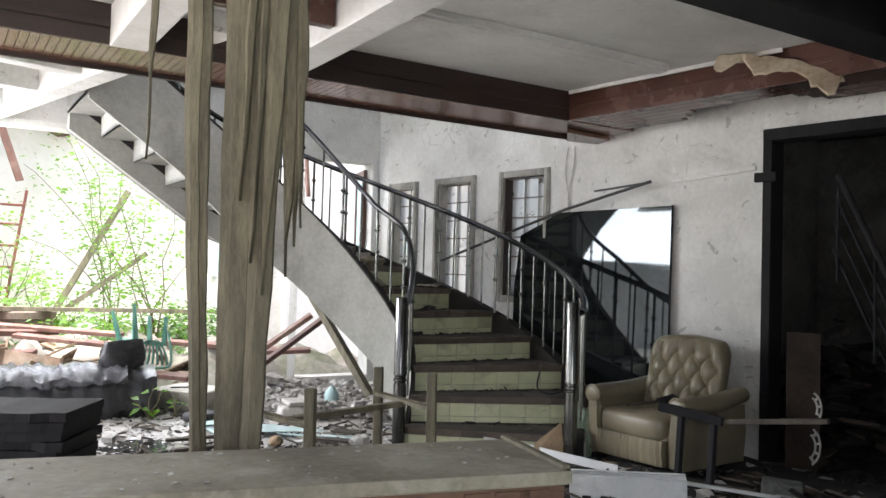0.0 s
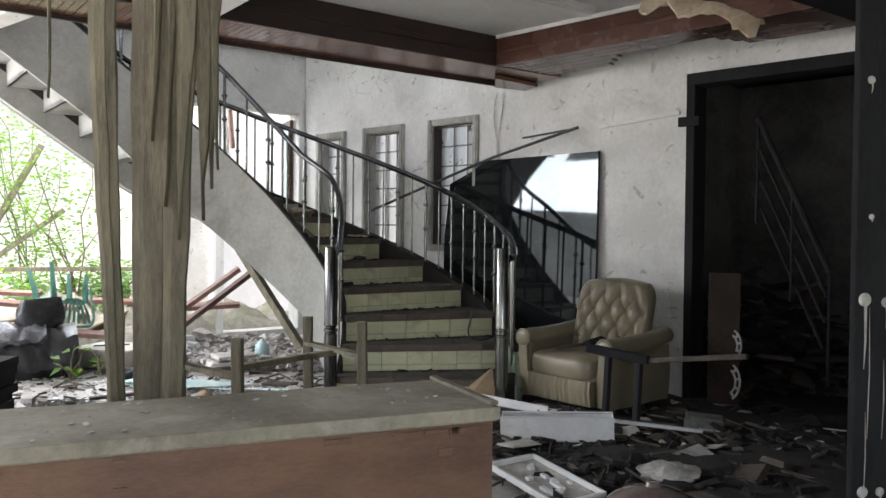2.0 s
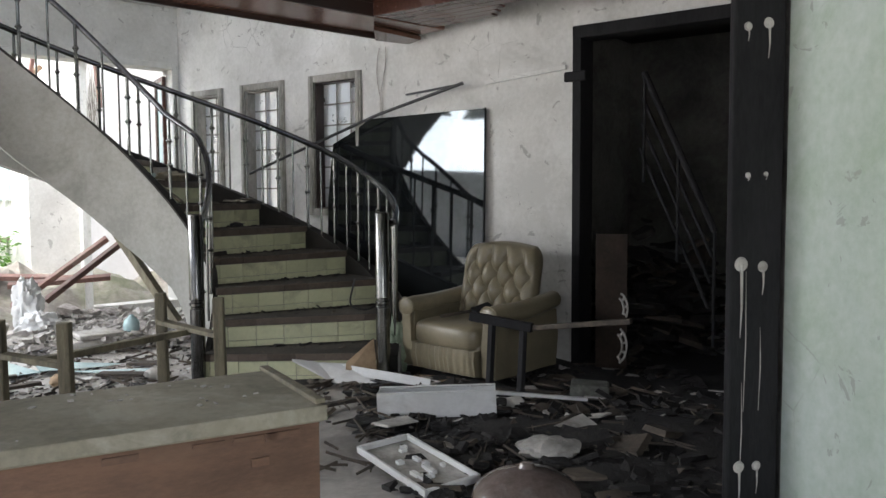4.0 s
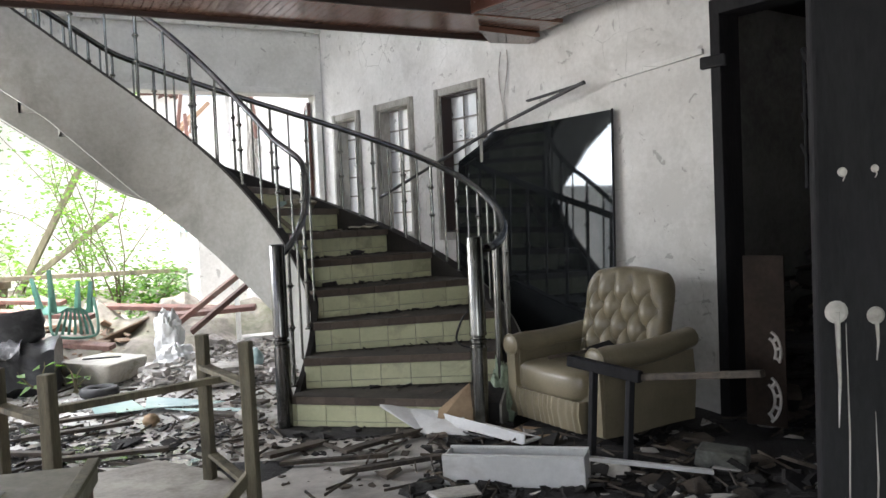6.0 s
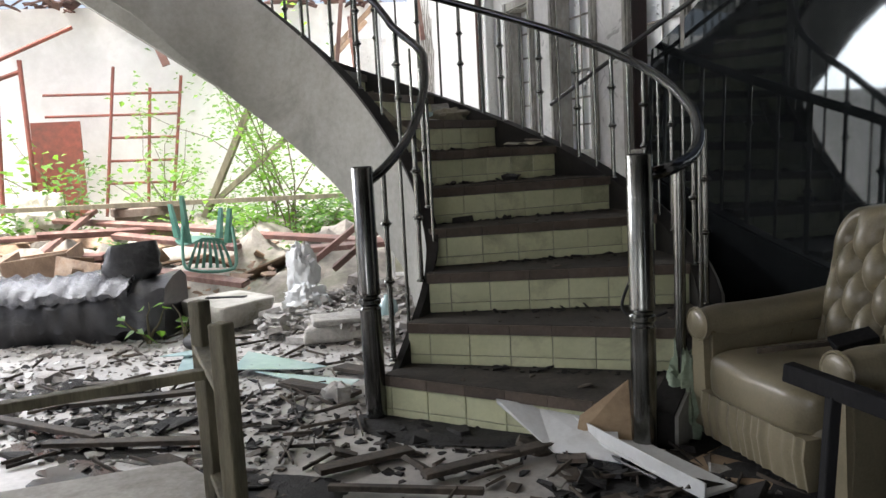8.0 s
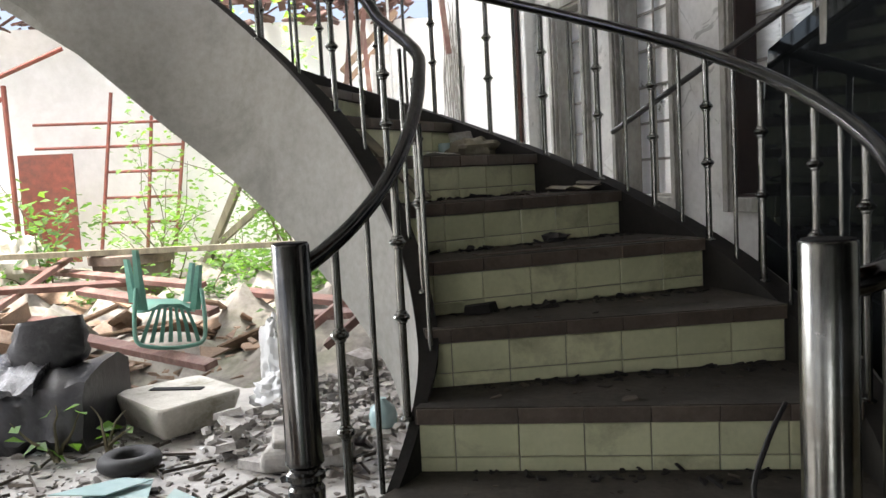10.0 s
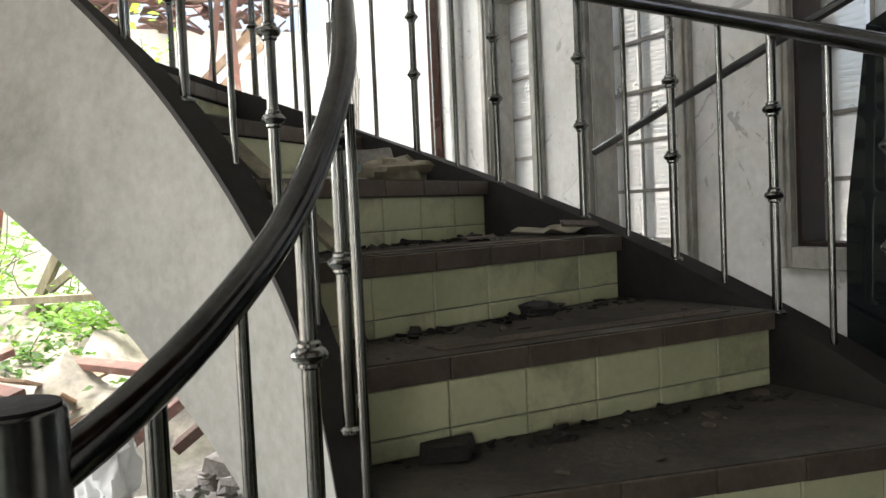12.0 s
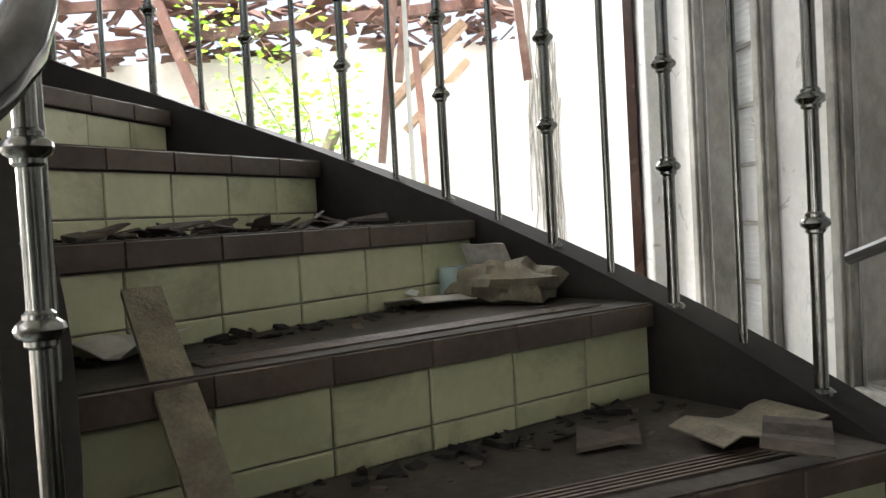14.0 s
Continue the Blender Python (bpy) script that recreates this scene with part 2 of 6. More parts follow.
POT = mat("weathered_brown_pot", (0.2, 0.15, 0.115), (0.11, 0.085, 0.065), 0.85, scale=5, fine=40, bump=0.4, stain=(0.3, 0.28, 0.24), stain_scale=3, stain_amount=0.5)
RUBBER = mat("black_rubber", (0.03, 0.03, 0.031), (0.018, 0.018, 0.018), 0.7, scale=8, fine=60, bump=0.4, stain=(0.12, 0.11, 0.1), stain_amount=0.5)
RUST = mat("rusty_red_steel", (0.25, 0.07, 0.045), (0.14, 0.045, 0.03), 0.7, scale=12, fine=80, bump=0.4, stain=(0.08, 0.05, 0.04), stain_amount=0.5)
BARK = mat("stem_bark", (0.14, 0.12, 0.07), (0.08, 0.07, 0.04), 0.9, scale=12, fine=80, bump=0.5)
PALE_GLASS = mat("pale_blue_glass_sheet", (0.45, 0.6, 0.6), (0.36, 0.5, 0.5), 0.12, scale=3, fine=20, bump=0.05, stain=(0.6, 0.62, 0.6), stain_amount=0.4)
WATER = mat("standing_water", (0.07, 0.068, 0.065), (0.04, 0.039, 0.037), 0.06, scale=3, fine=20, bump=0.02, rough_var=0.04)
WINDOW_FRAME = mat("grimy_window_frame", (0.4, 0.39, 0.35), (0.2, 0.195, 0.17), 0.85, scale=4, fine=40, bump=0.5, stretch=(1, 1, 0.5), stain=(0.09, 0.085, 0.07), stain_scale=3, stain_amount=0.7)
DUSTY_BOARD = mat("dusty_grey_board", (0.38, 0.36, 0.32), (0.22, 0.205, 0.18), 0.8, scale=4, fine=40, bump=0.4, stain=(0.1, 0.09, 0.075), stain_scale=3, stain_amount=0.6)
# brown board with the doorway's deep shade put into its colour
SHADED_BOARD = mat("shaded_brown_board", (0.045, 0.034, 0.027), (0.024, 0.019, 0.016), 0.9, scale=4, fine=40, bump=0.3, spec=0.1)
BLOCK = mat("sooty_concrete_block", (0.2, 0.205, 0.18), (0.1, 0.105, 0.09), 0.9, scale=6, fine=50, bump=0.6, stain=(0.04, 0.04, 0.035), stain_scale=5, stain_amount=0.7)
MOSSY_CLOTH = mat("mouldy_green_cloth", (0.3, 0.36, 0.27), (0.14, 0.18, 0.12), 0.9, scale=6, fine=60, bump=0.8, stain=(0.45, 0.47, 0.42), stain_scale=6, stain_amount=0.5)
CABLE = mat("black_cable", (0.02, 0.02, 0.02), (0.012, 0.012, 0.012), 0.5, bump=0.1)
MORTAR = mat("grey_mortar", (0.3, 0.29, 0.26), (0.18, 0.17, 0.15), 0.9, bump=0.4)
PEELED = mat("peeled_ceiling_board", (0.55, 0.48, 0.36), (0.35, 0.27, 0.18), 0.9, scale=6, fine=30, bump=0.8, stain=(0.2, 0.14, 0.09), stain_amount=0.6)


def leaf_material(name, a, b):
    m = mat(name, a, b, 0.55, scale=3, fine=30, bump=0.1, vary=0.4)
    nt = m.node_tree
    p = nt.nodes["Principled BSDF"]
    tr = nt.nodes.new("ShaderNodeBsdfTranslucent")
    tr.inputs[0].default_value = (a[0] * 1.6, a[1] * 1.6, a[2], 1)
    mx = nt.nodes.new("ShaderNodeMixShader")
    mx.inputs[0].default_value = 0.45
    nt.links.new(p.outputs[0], mx.inputs[1])
    nt.links.new(tr.outputs[0], mx.inputs[2])
    nt.links.new(mx.outputs[0], nt.nodes["Material Output"].inputs[0])
    return m


LEAF = leaf_material("young_leaves", (0.13, 0.26, 0.04), (0.07, 0.16, 0.025))
LEAF_DARK = leaf_material("shaded_leaves", (0.07, 0.15, 0.035), (0.035, 0.085, 0.02))

GLASS_BLOCK = mat("glass_block", (0.86, 0.87, 0.86), (0.76, 0.77, 0.76), 0.3, scale=4, fine=45, bump=0.5, rough_var=0.1)
_p = GLASS_BLOCK.node_tree.nodes["Principled BSDF"]
_p.inputs["Transmission Weight"].default_value = 0.75
_p.inputs["IOR"].default_value = 1.25

# ---------------------------------------------------------------- mesh helpers
class Mesh:
    """Collects simple solids into one mesh."""

    def __init__(self):
        self.v, self.f = [], []

    def add(self, verts, faces):
        o = len(self.v)
        self.v += [tuple(p) for p in verts]
        self.f += [tuple(i + o for i in q) for q in faces]
        return self

    def box(self, c, s, m=None, taper=1.0):
        x, y, z = s[0] / 2, s[1] / 2, s[2] / 2
        p = [Vector((i * x * (taper if k > 0 else 1), j * y * (taper if k > 0 else 1), k * z)) for k in (-1, 1) for j in (-1, 1) for i in (-1, 1)]
        m = (m or Matrix())
        q = [m @ (Vector(c) + a) for a in p]
        return self.add(q, [(0, 2, 3, 1), (4, 5, 7, 6), (0, 1, 5, 4), (2, 6, 7, 3), (0, 4, 6, 2), (1, 3, 7, 5)])

    def beam(self, a, b, w, h, roll=0.0):
        """A bar of section w x h from a to b."""
        a, b = Vector(a), Vector(b)
        d = b - a
        q = d.to_track_quat("Z", "Y").to_matrix().to_4x4()
        m = Matrix.Translation((a + b) / 2) @ q @ pose(0, 0, 0, 0, 0, roll)
        return self.box((0, 0, 0), (w, h, d.length), m)

    def tube(self, pts, r, n=10, caps=True):
        pts = [Vector(p) for p in pts]
        rs = r if isinstance(r, (list, tuple)) else [r] * len(pts)
        ring, prev = [], None
        for i, p in enumerate(pts):
            t = (pts[min(i + 1, len(pts) - 1)] - pts[max(i - 1, 0)]).normalized()
            if prev is None:
                u = t.orthogonal().normalized()
            else:
                u = (prev - t * prev.dot(t)).normalized()
            prev = u
            w = t.cross(u)
            ring.append([p + (u * math.cos(2 * math.pi * k / n) + w * math.sin(2 * math.pi * k / n)) * rs[i] for k in range(n)])
        verts = [q for r_ in ring for q in r_]
        faces = [(i * n + k, i * n + (k + 1) % n, (i + 1) * n + (k + 1) % n, (i + 1) * n + k) for i in range(len(pts) - 1) for k in range(n)]
        if caps:
            faces += [tuple(range(n - 1, -1, -1)), tuple((len(pts) - 1) * n + k for k in range(n))]
        return self.add(verts, faces)

    def lathe(self, prof, c=(0, 0, 0), n=16):
        """prof: (radius, z) from the bottom up."""
        return self.tube([(c[0], c[1], c[2] + z) for _, z in prof], [max(r, 1e-4) for r, _ in prof], n)

    def prism(self, poly, z0, z1):
        n = len(poly)
        return self.add([(x, y, z0) for x, y in poly] + [(x, y, z1) for x, y in poly],
                        [tuple(range(n - 1, -1, -1)), tuple(range(n, 2 * n))] + [(i, (i + 1) % n, n + (i + 1) % n, n + i) for i in range(n)])

    def strip(self, rows):
        """rows of closed sections, each a list of points, skinned one to the next, with end caps."""
        n = len(rows[0])
        return self.add([p for r in rows for p in r],
                        [(i * n + k, i * n + (k + 1) % n, (i + 1) * n + (k + 1) % n, (i + 1) * n + k) for i in range(len(rows) - 1) for k in range(n)]
                        + [tuple(range(n - 1, -1, -1)), tuple((len(rows) - 1) * n + k for k in range(n))])

    def data(self, name, material, smooth=False):
        me = bpy.data.meshes.new(name)
        me.from_pydata(self.v, [], self.f)
        bm = bmesh.new()
        bm.from_mesh(me)
        bmesh.ops.recalc_face_normals(bm, faces=bm.faces)
        bm.to_mesh(me)
        bm.free()
        me.materials.append(material)
        if smooth:
            me.shade_smooth()
            me.set_sharp_from_angle(angle=radians(38))
        return me


def thing(name, label, category, group="", at=None, kind=""):
    ob = new(name)
    ob.empty_display_size = 0.1
    if at is not None:
        ob.matrix_basis = at
    return tagged(ob, label, category, group, kind)


def part(name, mesh, material, parent=None, label="", smooth=False, bevel=0.0, seg=2):
    ob = new(name, mesh.data(name, material, smooth) if isinstance(mesh, Mesh) else mesh)
    if parent is not None:
        ob.parent = parent
    if label:
        tagged(ob, label)
    if bevel:
        md = ob.modifiers.new("bevel", "BEVEL")
        md.width, md.segments, md.limit_method = bevel, seg, "ANGLE"
    return ob


def single(name, mesh, material, label, category, group="", kind="", smooth=False, bevel=0.0, seg=2):
    return tagged(part(name, mesh, material, None, "", smooth, bevel, seg), label, category, group, kind)


def structure(name, mesh, material, label, category, smooth=False, bevel=0.0):
    return single(name, mesh, material, label, category, "", "structure", smooth, bevel)

# ---------------------------------------------------------------- the plan
CX, CY = -0.775, 5.92            # axis of the winding stair
IX, IY = -0.975, 5.82            # axis of its inner edge
RISE, STEP = 0.195, 13.5         # metres, degrees
R_OUT = 2.20
COUNT = 15
U = Vector((-0.64, 0.768, 0))    # along the window wall, away from the doorway
V = Vector((0.768, 0.64, 0))     # out of the room through the window wall
JAMB = Vector((2.63, 5.68, 0))   # the doorway's jamb on the window wall
W = Vector((-0.862, -0.508, 0))  # along the far wall and the ceiling's long boards
FAR_OUT = Vector((-0.508, 0.862, 0))
CORNER = Vector((-0.36, 9.26, 0))
SOFFIT, PANEL = 2.5, 2.724       # heights of the boarded soffit and the white ceiling panel
K = Vector((1.255, 6.0, 0))      # inner corner of the coffer
E2 = Vector((0.626, -0.78, 0))   # along the coffer's other side


def frame_point(origin, along, out, s, o, z):
    p = origin + along * s + out * o
    return (p.x, p.y, z)


def slab(mesh, origin, along, out, s0, s1, o0, o1, z0, z1):
    mesh.add([frame_point(origin, along, out, s, o, z) for z in (z0, z1) for o in (o0, o1) for s in (s0, s1)],
             [(0, 1, 3, 2), (4, 6, 7, 5), (0, 4, 5, 1), (2, 3, 7, 6), (0, 2, 6, 4), (1, 5, 7, 3)])
    return mesh


def on_wall(s, out, z):
    return frame_point(JAMB, U, V, s, out, z)


def wall_block(mesh, s0, s1, z0, z1, out0=0.0, out1=0.2):
    return slab(mesh, JAMB, U, V, s0, s1, out0, out1, z0, z1)


def far_point(s, out, z):
    return frame_point(CORNER, W, FAR_OUT, s, out, z)


def far_block(mesh, s0, s1, z0, z1, out0=0.0, out1=0.22):
    return slab(mesh, CORNER, W, FAR_OUT, s0, s1, out0, out1, z0, z1)


def wall_with_holes(mesh, block, s0, s1, z0, z1, holes):
    s = s0
    for a, b, c, d in holes:
        block(mesh, s, a, z0, z1)
        if c > z0:
            block(mesh, a, b, z0, c)
        if d < z1:
            block(mesh, a, b, d, z1)
        s = b
    if s < s1:
        block(mesh, s, s1, z0, z1)


TOP = 5.4
WINDOWS = [(2.10, 2.62, 1.12, 2.25), (3.08, 3.58, 1.12, 2.25), (3.99, 4.37, 1.12, 2.25)]
m = Mesh()
wall_with_holes(m, wall_block, 0.0, 4.68, 0.0, TOP, WINDOWS)
structure("wall_east", m, PLASTER, "flaking white plaster wall with three glass block windows", "wall")
m = Mesh()
wall_block(m, -3.4, 0.0, 2.42, TOP)
structure("wall_over_doorway", m, PLASTER, "white plaster wall above the wide burnt doorway", "wall")
m = Mesh()
wall_with_holes(m, far_block, 0.0, 4.1, 0.0, TOP, [(0.08, 0.95, 0.14, 2.56), (0.95, 4.1, 0.0, 2.56)])
structure("wall_north", m, PLASTER, "stained white plaster wall with a large opening to the yard", "wall")
m = Mesh()
far_block(m, 0.0, 4.0, 3.19, 3.25, -0.05, -0.001)
far_block(m, 0.0, 4.0, 3.25, 3.29, -0.08, -0.001)
structure("trim", m, PLASTER, "grimy plaster ledge along the stairwell wall", "moulding")

# floor: one sheet out to the horizon, with the yard's earth laid over it outside
m = Mesh()
m.box((0, 5, -0.15), (240, 240, 0.3))
structure("ground", m, FLOOR, "dirty concrete floor strewn with debris", "floor")


def patch(name, cx, cy, rx, ry, z, height, material, label, category, n=70, seed=1, turn=0.0, edge=0.35):
    """An uneven layer with a ragged outline, thinning out to its edge."""
    me = Mesh()
    ca, sa = math.cos(turn), math.sin(turn)
    for j in range(n + 1):
        for i in range(n + 1):
            u, v = 2 * i / n - 1, 2 * j / n - 1
            x, y = cx + u * rx * ca - v * ry * sa, cy + u * rx * sa + v * ry * ca
            r = math.hypot(u, v) + edge * noise.noise(Vector((x * 1.3 + seed, y * 1.3, 0.3)))
            h = height * max(0.0, min(1.0, (1 - r) * 3.0)) * (0.55 + 0.8 * noise.noise(Vector((x * 2.1, y * 2.1, seed))) + 0.2 * noise.noise(Vector((x * 7, y * 7, seed))))
            me.v.append((x, y, z + (h if r < 1 else -0.03)))
    k = n + 1
    me.f += [(j * k + i, j * k + i + 1, (j + 1) * k + i + 1, (j + 1) * k + i) for j in range(n) for i in range(n)]
    return single(name, me, material, label, category, kind="stuff", smooth=True)


patch("soot_layer", 2.65, 4.2, 1.5, 2.5, 0.0, 0.05, SOOT_DIRT, "black soot and dirt over the floor by the doorway", "dirt", seed=2, turn=0.15)
patch("soot_layer", -0.2, 4.75, 0.6, 0.25, 0.0, 0.02, SOOT_DIRT, "black dirt round the overturned frame", "dirt", seed=5, turn=0.4, edge=0.6)
patch("soot_layer", 0.65, 5.75, 1.0, 0.28, 0.0, 0.025, SOOT_DIRT, "black dirt at the foot of the staircase", "dirt", seed=9, turn=0.1, edge=0.7)


def puddle(cx, cy, rx, ry, seed):
    """A still film of water with a wandering edge."""
    rim = []
    for i in range(64):
        a = 2 * math.pi * i / 64
        q = 1 + 0.55 * noise.noise(Vector((math.cos(a) * 1.6, math.sin(a) * 1.6, seed))) + 0.2 * noise.noise(Vector((math.cos(a) * 5, math.sin(a) * 5, seed)))
        rim.append((cx + rx * q * math.cos(a), cy + ry * q * math.sin(a)))
    single("puddle", Mesh().prism(rim, 0.001, 0.004), WATER, "shallow puddle of water on the concrete floor", "puddle", "puddles")


puddle(-1.0, 5.2, 0.5, 0.24, 2)
puddle(-0.75, 4.85, 0.3, 0.14, 11)
puddle(-1.7, 5.75, 0.5, 0.22, 5)
puddle(-0.4, 5.05, 0.16, 0.1, 8)
patch("yard_mound", -4.6, 10.4, 5.6, 3.0, 0.0, 0.5, GROUND, "earth and rubble mound in the yard", "rubble", seed=4, turn=0.35, edge=0.25, n=90)

# partition beside the walk, with its charred frame
m = Mesh()
m.box((2.75, 0.06, 2.7), (1.0, 5.32, 5.4))
structure("wall_partition", m, GREEN_PLASTER, "pale green-stained plaster partition wall", "wall")
m = Mesh()
m.box((2.66, 2.8, 1.6), (0.78, 0.13, 3.2))
structure("wall_return", m, SOOT_AND_SHADE_WALL, "blackened return of the partition", "wall")
jamb = thing("charred_jamb", "charred black door jamb with melted white runs", "door frame", kind="structure")
part("post", Mesh().box((2.145, 2.75, 1.45), (0.2, 0.035, 2.9)), CHAR, jamb, bevel=0.008)
part("stop", Mesh().box((2.2, 2.795, 1.45), (0.07, 0.05, 2.9)), CHAR, jamb, bevel=0.006)
for x, z, r, drip in ((2.085, 0.995, 0.026, 0.26), (2.17, 0.985, 0.02, 0.1), (2.105, 1.305, 0.011, 0.02), (2.175, 1.31, 0.009, 0.02), (2.095, 1.815, 0.016, 0.05), (2.175, 1.83, 0.02, 0.12), (2.09, 0.27, 0.022, 0.14), (2.16, 0.27, 0.018, 0.1)):
    y = 2.732
    b = Mesh()
    b.tube([(x, y, z), (x, y - 0.006, z)], [r, r * 0.7], 14)
    b.tube([(x, y - 0.004, z), (x + 0.003, y - 0.003, z - drip * 0.6), (x, y - 0.001, z - drip)], [r * 0.24, r * 0.15, 0.0012], 6)
    part("melted_plug", b, PAPER, jamb, "melted white wall plug", smooth=True)
for x, z, l in ((2.105, 0.72, 0.5), (2.095, 0.4, 0.35), (2.165, 0.62, 0.3)):
    part("drip", Mesh().tube([(x, 2.7315, z + l / 2), (x + 0.003, 2.731, z), (x - 0.002, 2.7315, z - l / 2)], [0.0006, 0.0022, 0.0012], 6), PAPER, jamb, "thin pale run")

# doorway frame on the window wall
frame_ob = thing("doorway_frame", "burnt black timber frame of the wide doorway", "door frame", kind="structure")
m = Mesh()
wall_block(m, -0.07, -0.003, 0.0, 2.4, -0.02, 0.17)
part("jamb", m, CHAR, frame_ob, bevel=0.006)
m = Mesh()
wall_block(m, -3.2, -0.003, 2.33, 2.417, -0.022, 0.17)
part("head", m, CHAR, frame_ob, bevel=0.006)
m = Mesh()
wall_block(m, -0.12, 0.05, 2.03, 2.1, -0.05, -0.021)
part("latch_box", m, CHAR, frame_ob, bevel=0.01)

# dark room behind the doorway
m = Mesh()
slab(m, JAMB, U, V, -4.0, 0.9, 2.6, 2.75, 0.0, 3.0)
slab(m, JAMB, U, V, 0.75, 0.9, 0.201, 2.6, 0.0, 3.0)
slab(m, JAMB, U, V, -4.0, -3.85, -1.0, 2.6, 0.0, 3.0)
structure("wall_dark_room", m, SOOT_AND_SHADE_WALL, "soot-blackened walls of the burnt back room", "wall")
m = Mesh()
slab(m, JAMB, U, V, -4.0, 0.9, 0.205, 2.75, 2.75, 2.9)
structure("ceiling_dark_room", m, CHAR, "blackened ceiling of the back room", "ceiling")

# ---------------------------------------------------------------- ceiling
# boarded soffit beside the stairwell: short boards across its width
m = Mesh()
length = 5.6
count = 112
for i in range(-5, count):
    a, b = length * i / count, length * (i + 1) / count - 0.005
    slab(m, Vector((1.369, 6.716, 0)), W, FAR_OUT, a, b, -0.535, -0.03, SOFFIT + 0.003, SOFFIT + 0.02)
slab(m, Vector((1.369, 6.716, 0)), W, FAR_OUT, -0.25, length, -0.54, -0.03, SOFFIT + 0.014, SOFFIT + 0.03)
structure("ceiling_soffit_stair", m, SOFFIT_WOOD, "varnished tongue-and-groove soffit boards", "ceiling")
m = Mesh()
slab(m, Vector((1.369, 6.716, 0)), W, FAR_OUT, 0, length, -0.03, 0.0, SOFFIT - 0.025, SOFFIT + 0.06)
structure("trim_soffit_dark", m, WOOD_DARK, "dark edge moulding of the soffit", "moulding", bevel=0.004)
m = Mesh()
slab(m, Vector((1.369, 6.716, 0)), W, FAR_OUT, 0, length, 0.001, 0.03, SOFFIT - 0.005, SOFFIT + 0.3)
structure("trim_soffit_white", m, PLASTER, "white edge of the upper floor", "moulding")
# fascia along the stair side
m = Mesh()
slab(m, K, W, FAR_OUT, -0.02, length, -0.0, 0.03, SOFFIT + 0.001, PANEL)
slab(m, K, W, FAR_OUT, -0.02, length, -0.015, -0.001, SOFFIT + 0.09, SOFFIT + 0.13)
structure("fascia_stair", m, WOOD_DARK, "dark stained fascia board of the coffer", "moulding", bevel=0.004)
# soffit and fascia along the window wall
EO = Vector((0.78, 0.626, 0))
m = Mesh()
for i in range(6):
    o = 0.01 + i * 0.1
    if i < 3:
        slab(m, K, E2, EO, -0.5 if i > 0 else 0.0, 3.4, o, o + 0.09, SOFFIT + 0.0085, SOFFIT + 0.024)
    else:
        slab(m, K, E2, EO, -0.62, 1.15 - 0.1 * i, o, o + 0.09, SOFFIT + 0.0085, SOFFIT + 0.024)
        slab(m, K, E2, EO, 1.45 + 0.05 * i, 3.4, o, o + 0.09, SOFFIT + 0.0085, SOFFIT + 0.024)
structure("ceiling_soffit_wall", m, WOOD_RED, "varnished soffit boards, some fallen out, along the window wall", "ceiling")
m = Mesh()
slab(m, K, E2, EO, -0.02, 2.5, 0.0, 0.03, SOFFIT + 0.001, PANEL)
slab(m, K, E2, EO, 0.0, 2.4, -0.014, -0.001, SOFFIT + 0.09, SOFFIT + 0.12)
structure("fascia_wall", m, WOOD_RED, "reddish varnished fascia board of the coffer", "moulding", bevel=0.004)
m = Mesh()
m.prism([(1.369, 6.716), (1.30, 6.3), (1.72, 6.62), (1.66, 6.83)], SOFFIT - 0.035, SOFFIT - 0.003)
structure("soffit_corner", m, SOFFIT_WOOD, "chamfered wooden corner piece of the soffit", "moulding", bevel=0.004)
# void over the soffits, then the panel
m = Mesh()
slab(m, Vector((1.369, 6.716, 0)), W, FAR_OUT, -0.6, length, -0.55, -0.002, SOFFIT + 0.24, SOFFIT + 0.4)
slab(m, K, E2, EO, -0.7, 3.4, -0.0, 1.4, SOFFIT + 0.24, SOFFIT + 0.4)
# unseen slab added over the panel to block sun leaking through the void
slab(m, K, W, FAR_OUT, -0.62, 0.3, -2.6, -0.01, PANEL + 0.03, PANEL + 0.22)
structure("ceiling_void", m, CHAR, "dark backing slabs added above the soffit", "ceiling")
m = Mesh()
edge_a, edge_b = K + E2 * 2.37, K + W * length
edge_c = edge_b - FAR_OUT * 2.35
m.prism([(K.x, K.y), (edge_a.x, edge_a.y), (edge_c.x, edge_c.y), (edge_b.x, edge_b.y)], PANEL, PANEL + 0.02)
structure("ceiling", m, CEIL_WHITE, "stained white board ceiling panel", "ceiling")
m = Mesh()
slab(m, K, W, FAR_OUT, 0.02, 1.9, -1.02, -0.88, PANEL - 0.035, PANEL - 0.001)
slab(m, K, W, FAR_OUT, 0.02, 1.9, -0.99, -0.91, PANEL - 0.05, PANEL - 0.035)
structure("ceiling_batten", m, CEIL_WHITE, "white moulded batten on the ceiling panel", "moulding")
for s, w in ((2.2, 0.2), (3.1, 0.2)):
    m = Mesh()
    slab(m, K, W, FAR_OUT, s, s + w, -2.3, -0.002, SOFFIT - 0.01, PANEL - 0.001)
    structure("ceiling_beam_white", m, CEIL_WHITE, "white boxed ceiling beam", "beam", bevel=0.006)
m = Mesh()
slab(m, K, W, FAR_OUT, 2.41, 3.09, -1.0, -0.94, SOFFIT + 0.02, PANEL - 0.002)
structure("ceiling_beam_red", m, WOOD_RED, "reddish cross board between the beams", "beam")
m = Mesh()
slab(m, K, E2, EO, 0.02, 1.7, -0.032, -0.016, PANEL - 0.028, PANEL - 0.001)
structure("ceiling_cove", m, CEIL_WHITE, "thin white strip where panel and fascia meet", "moulding")
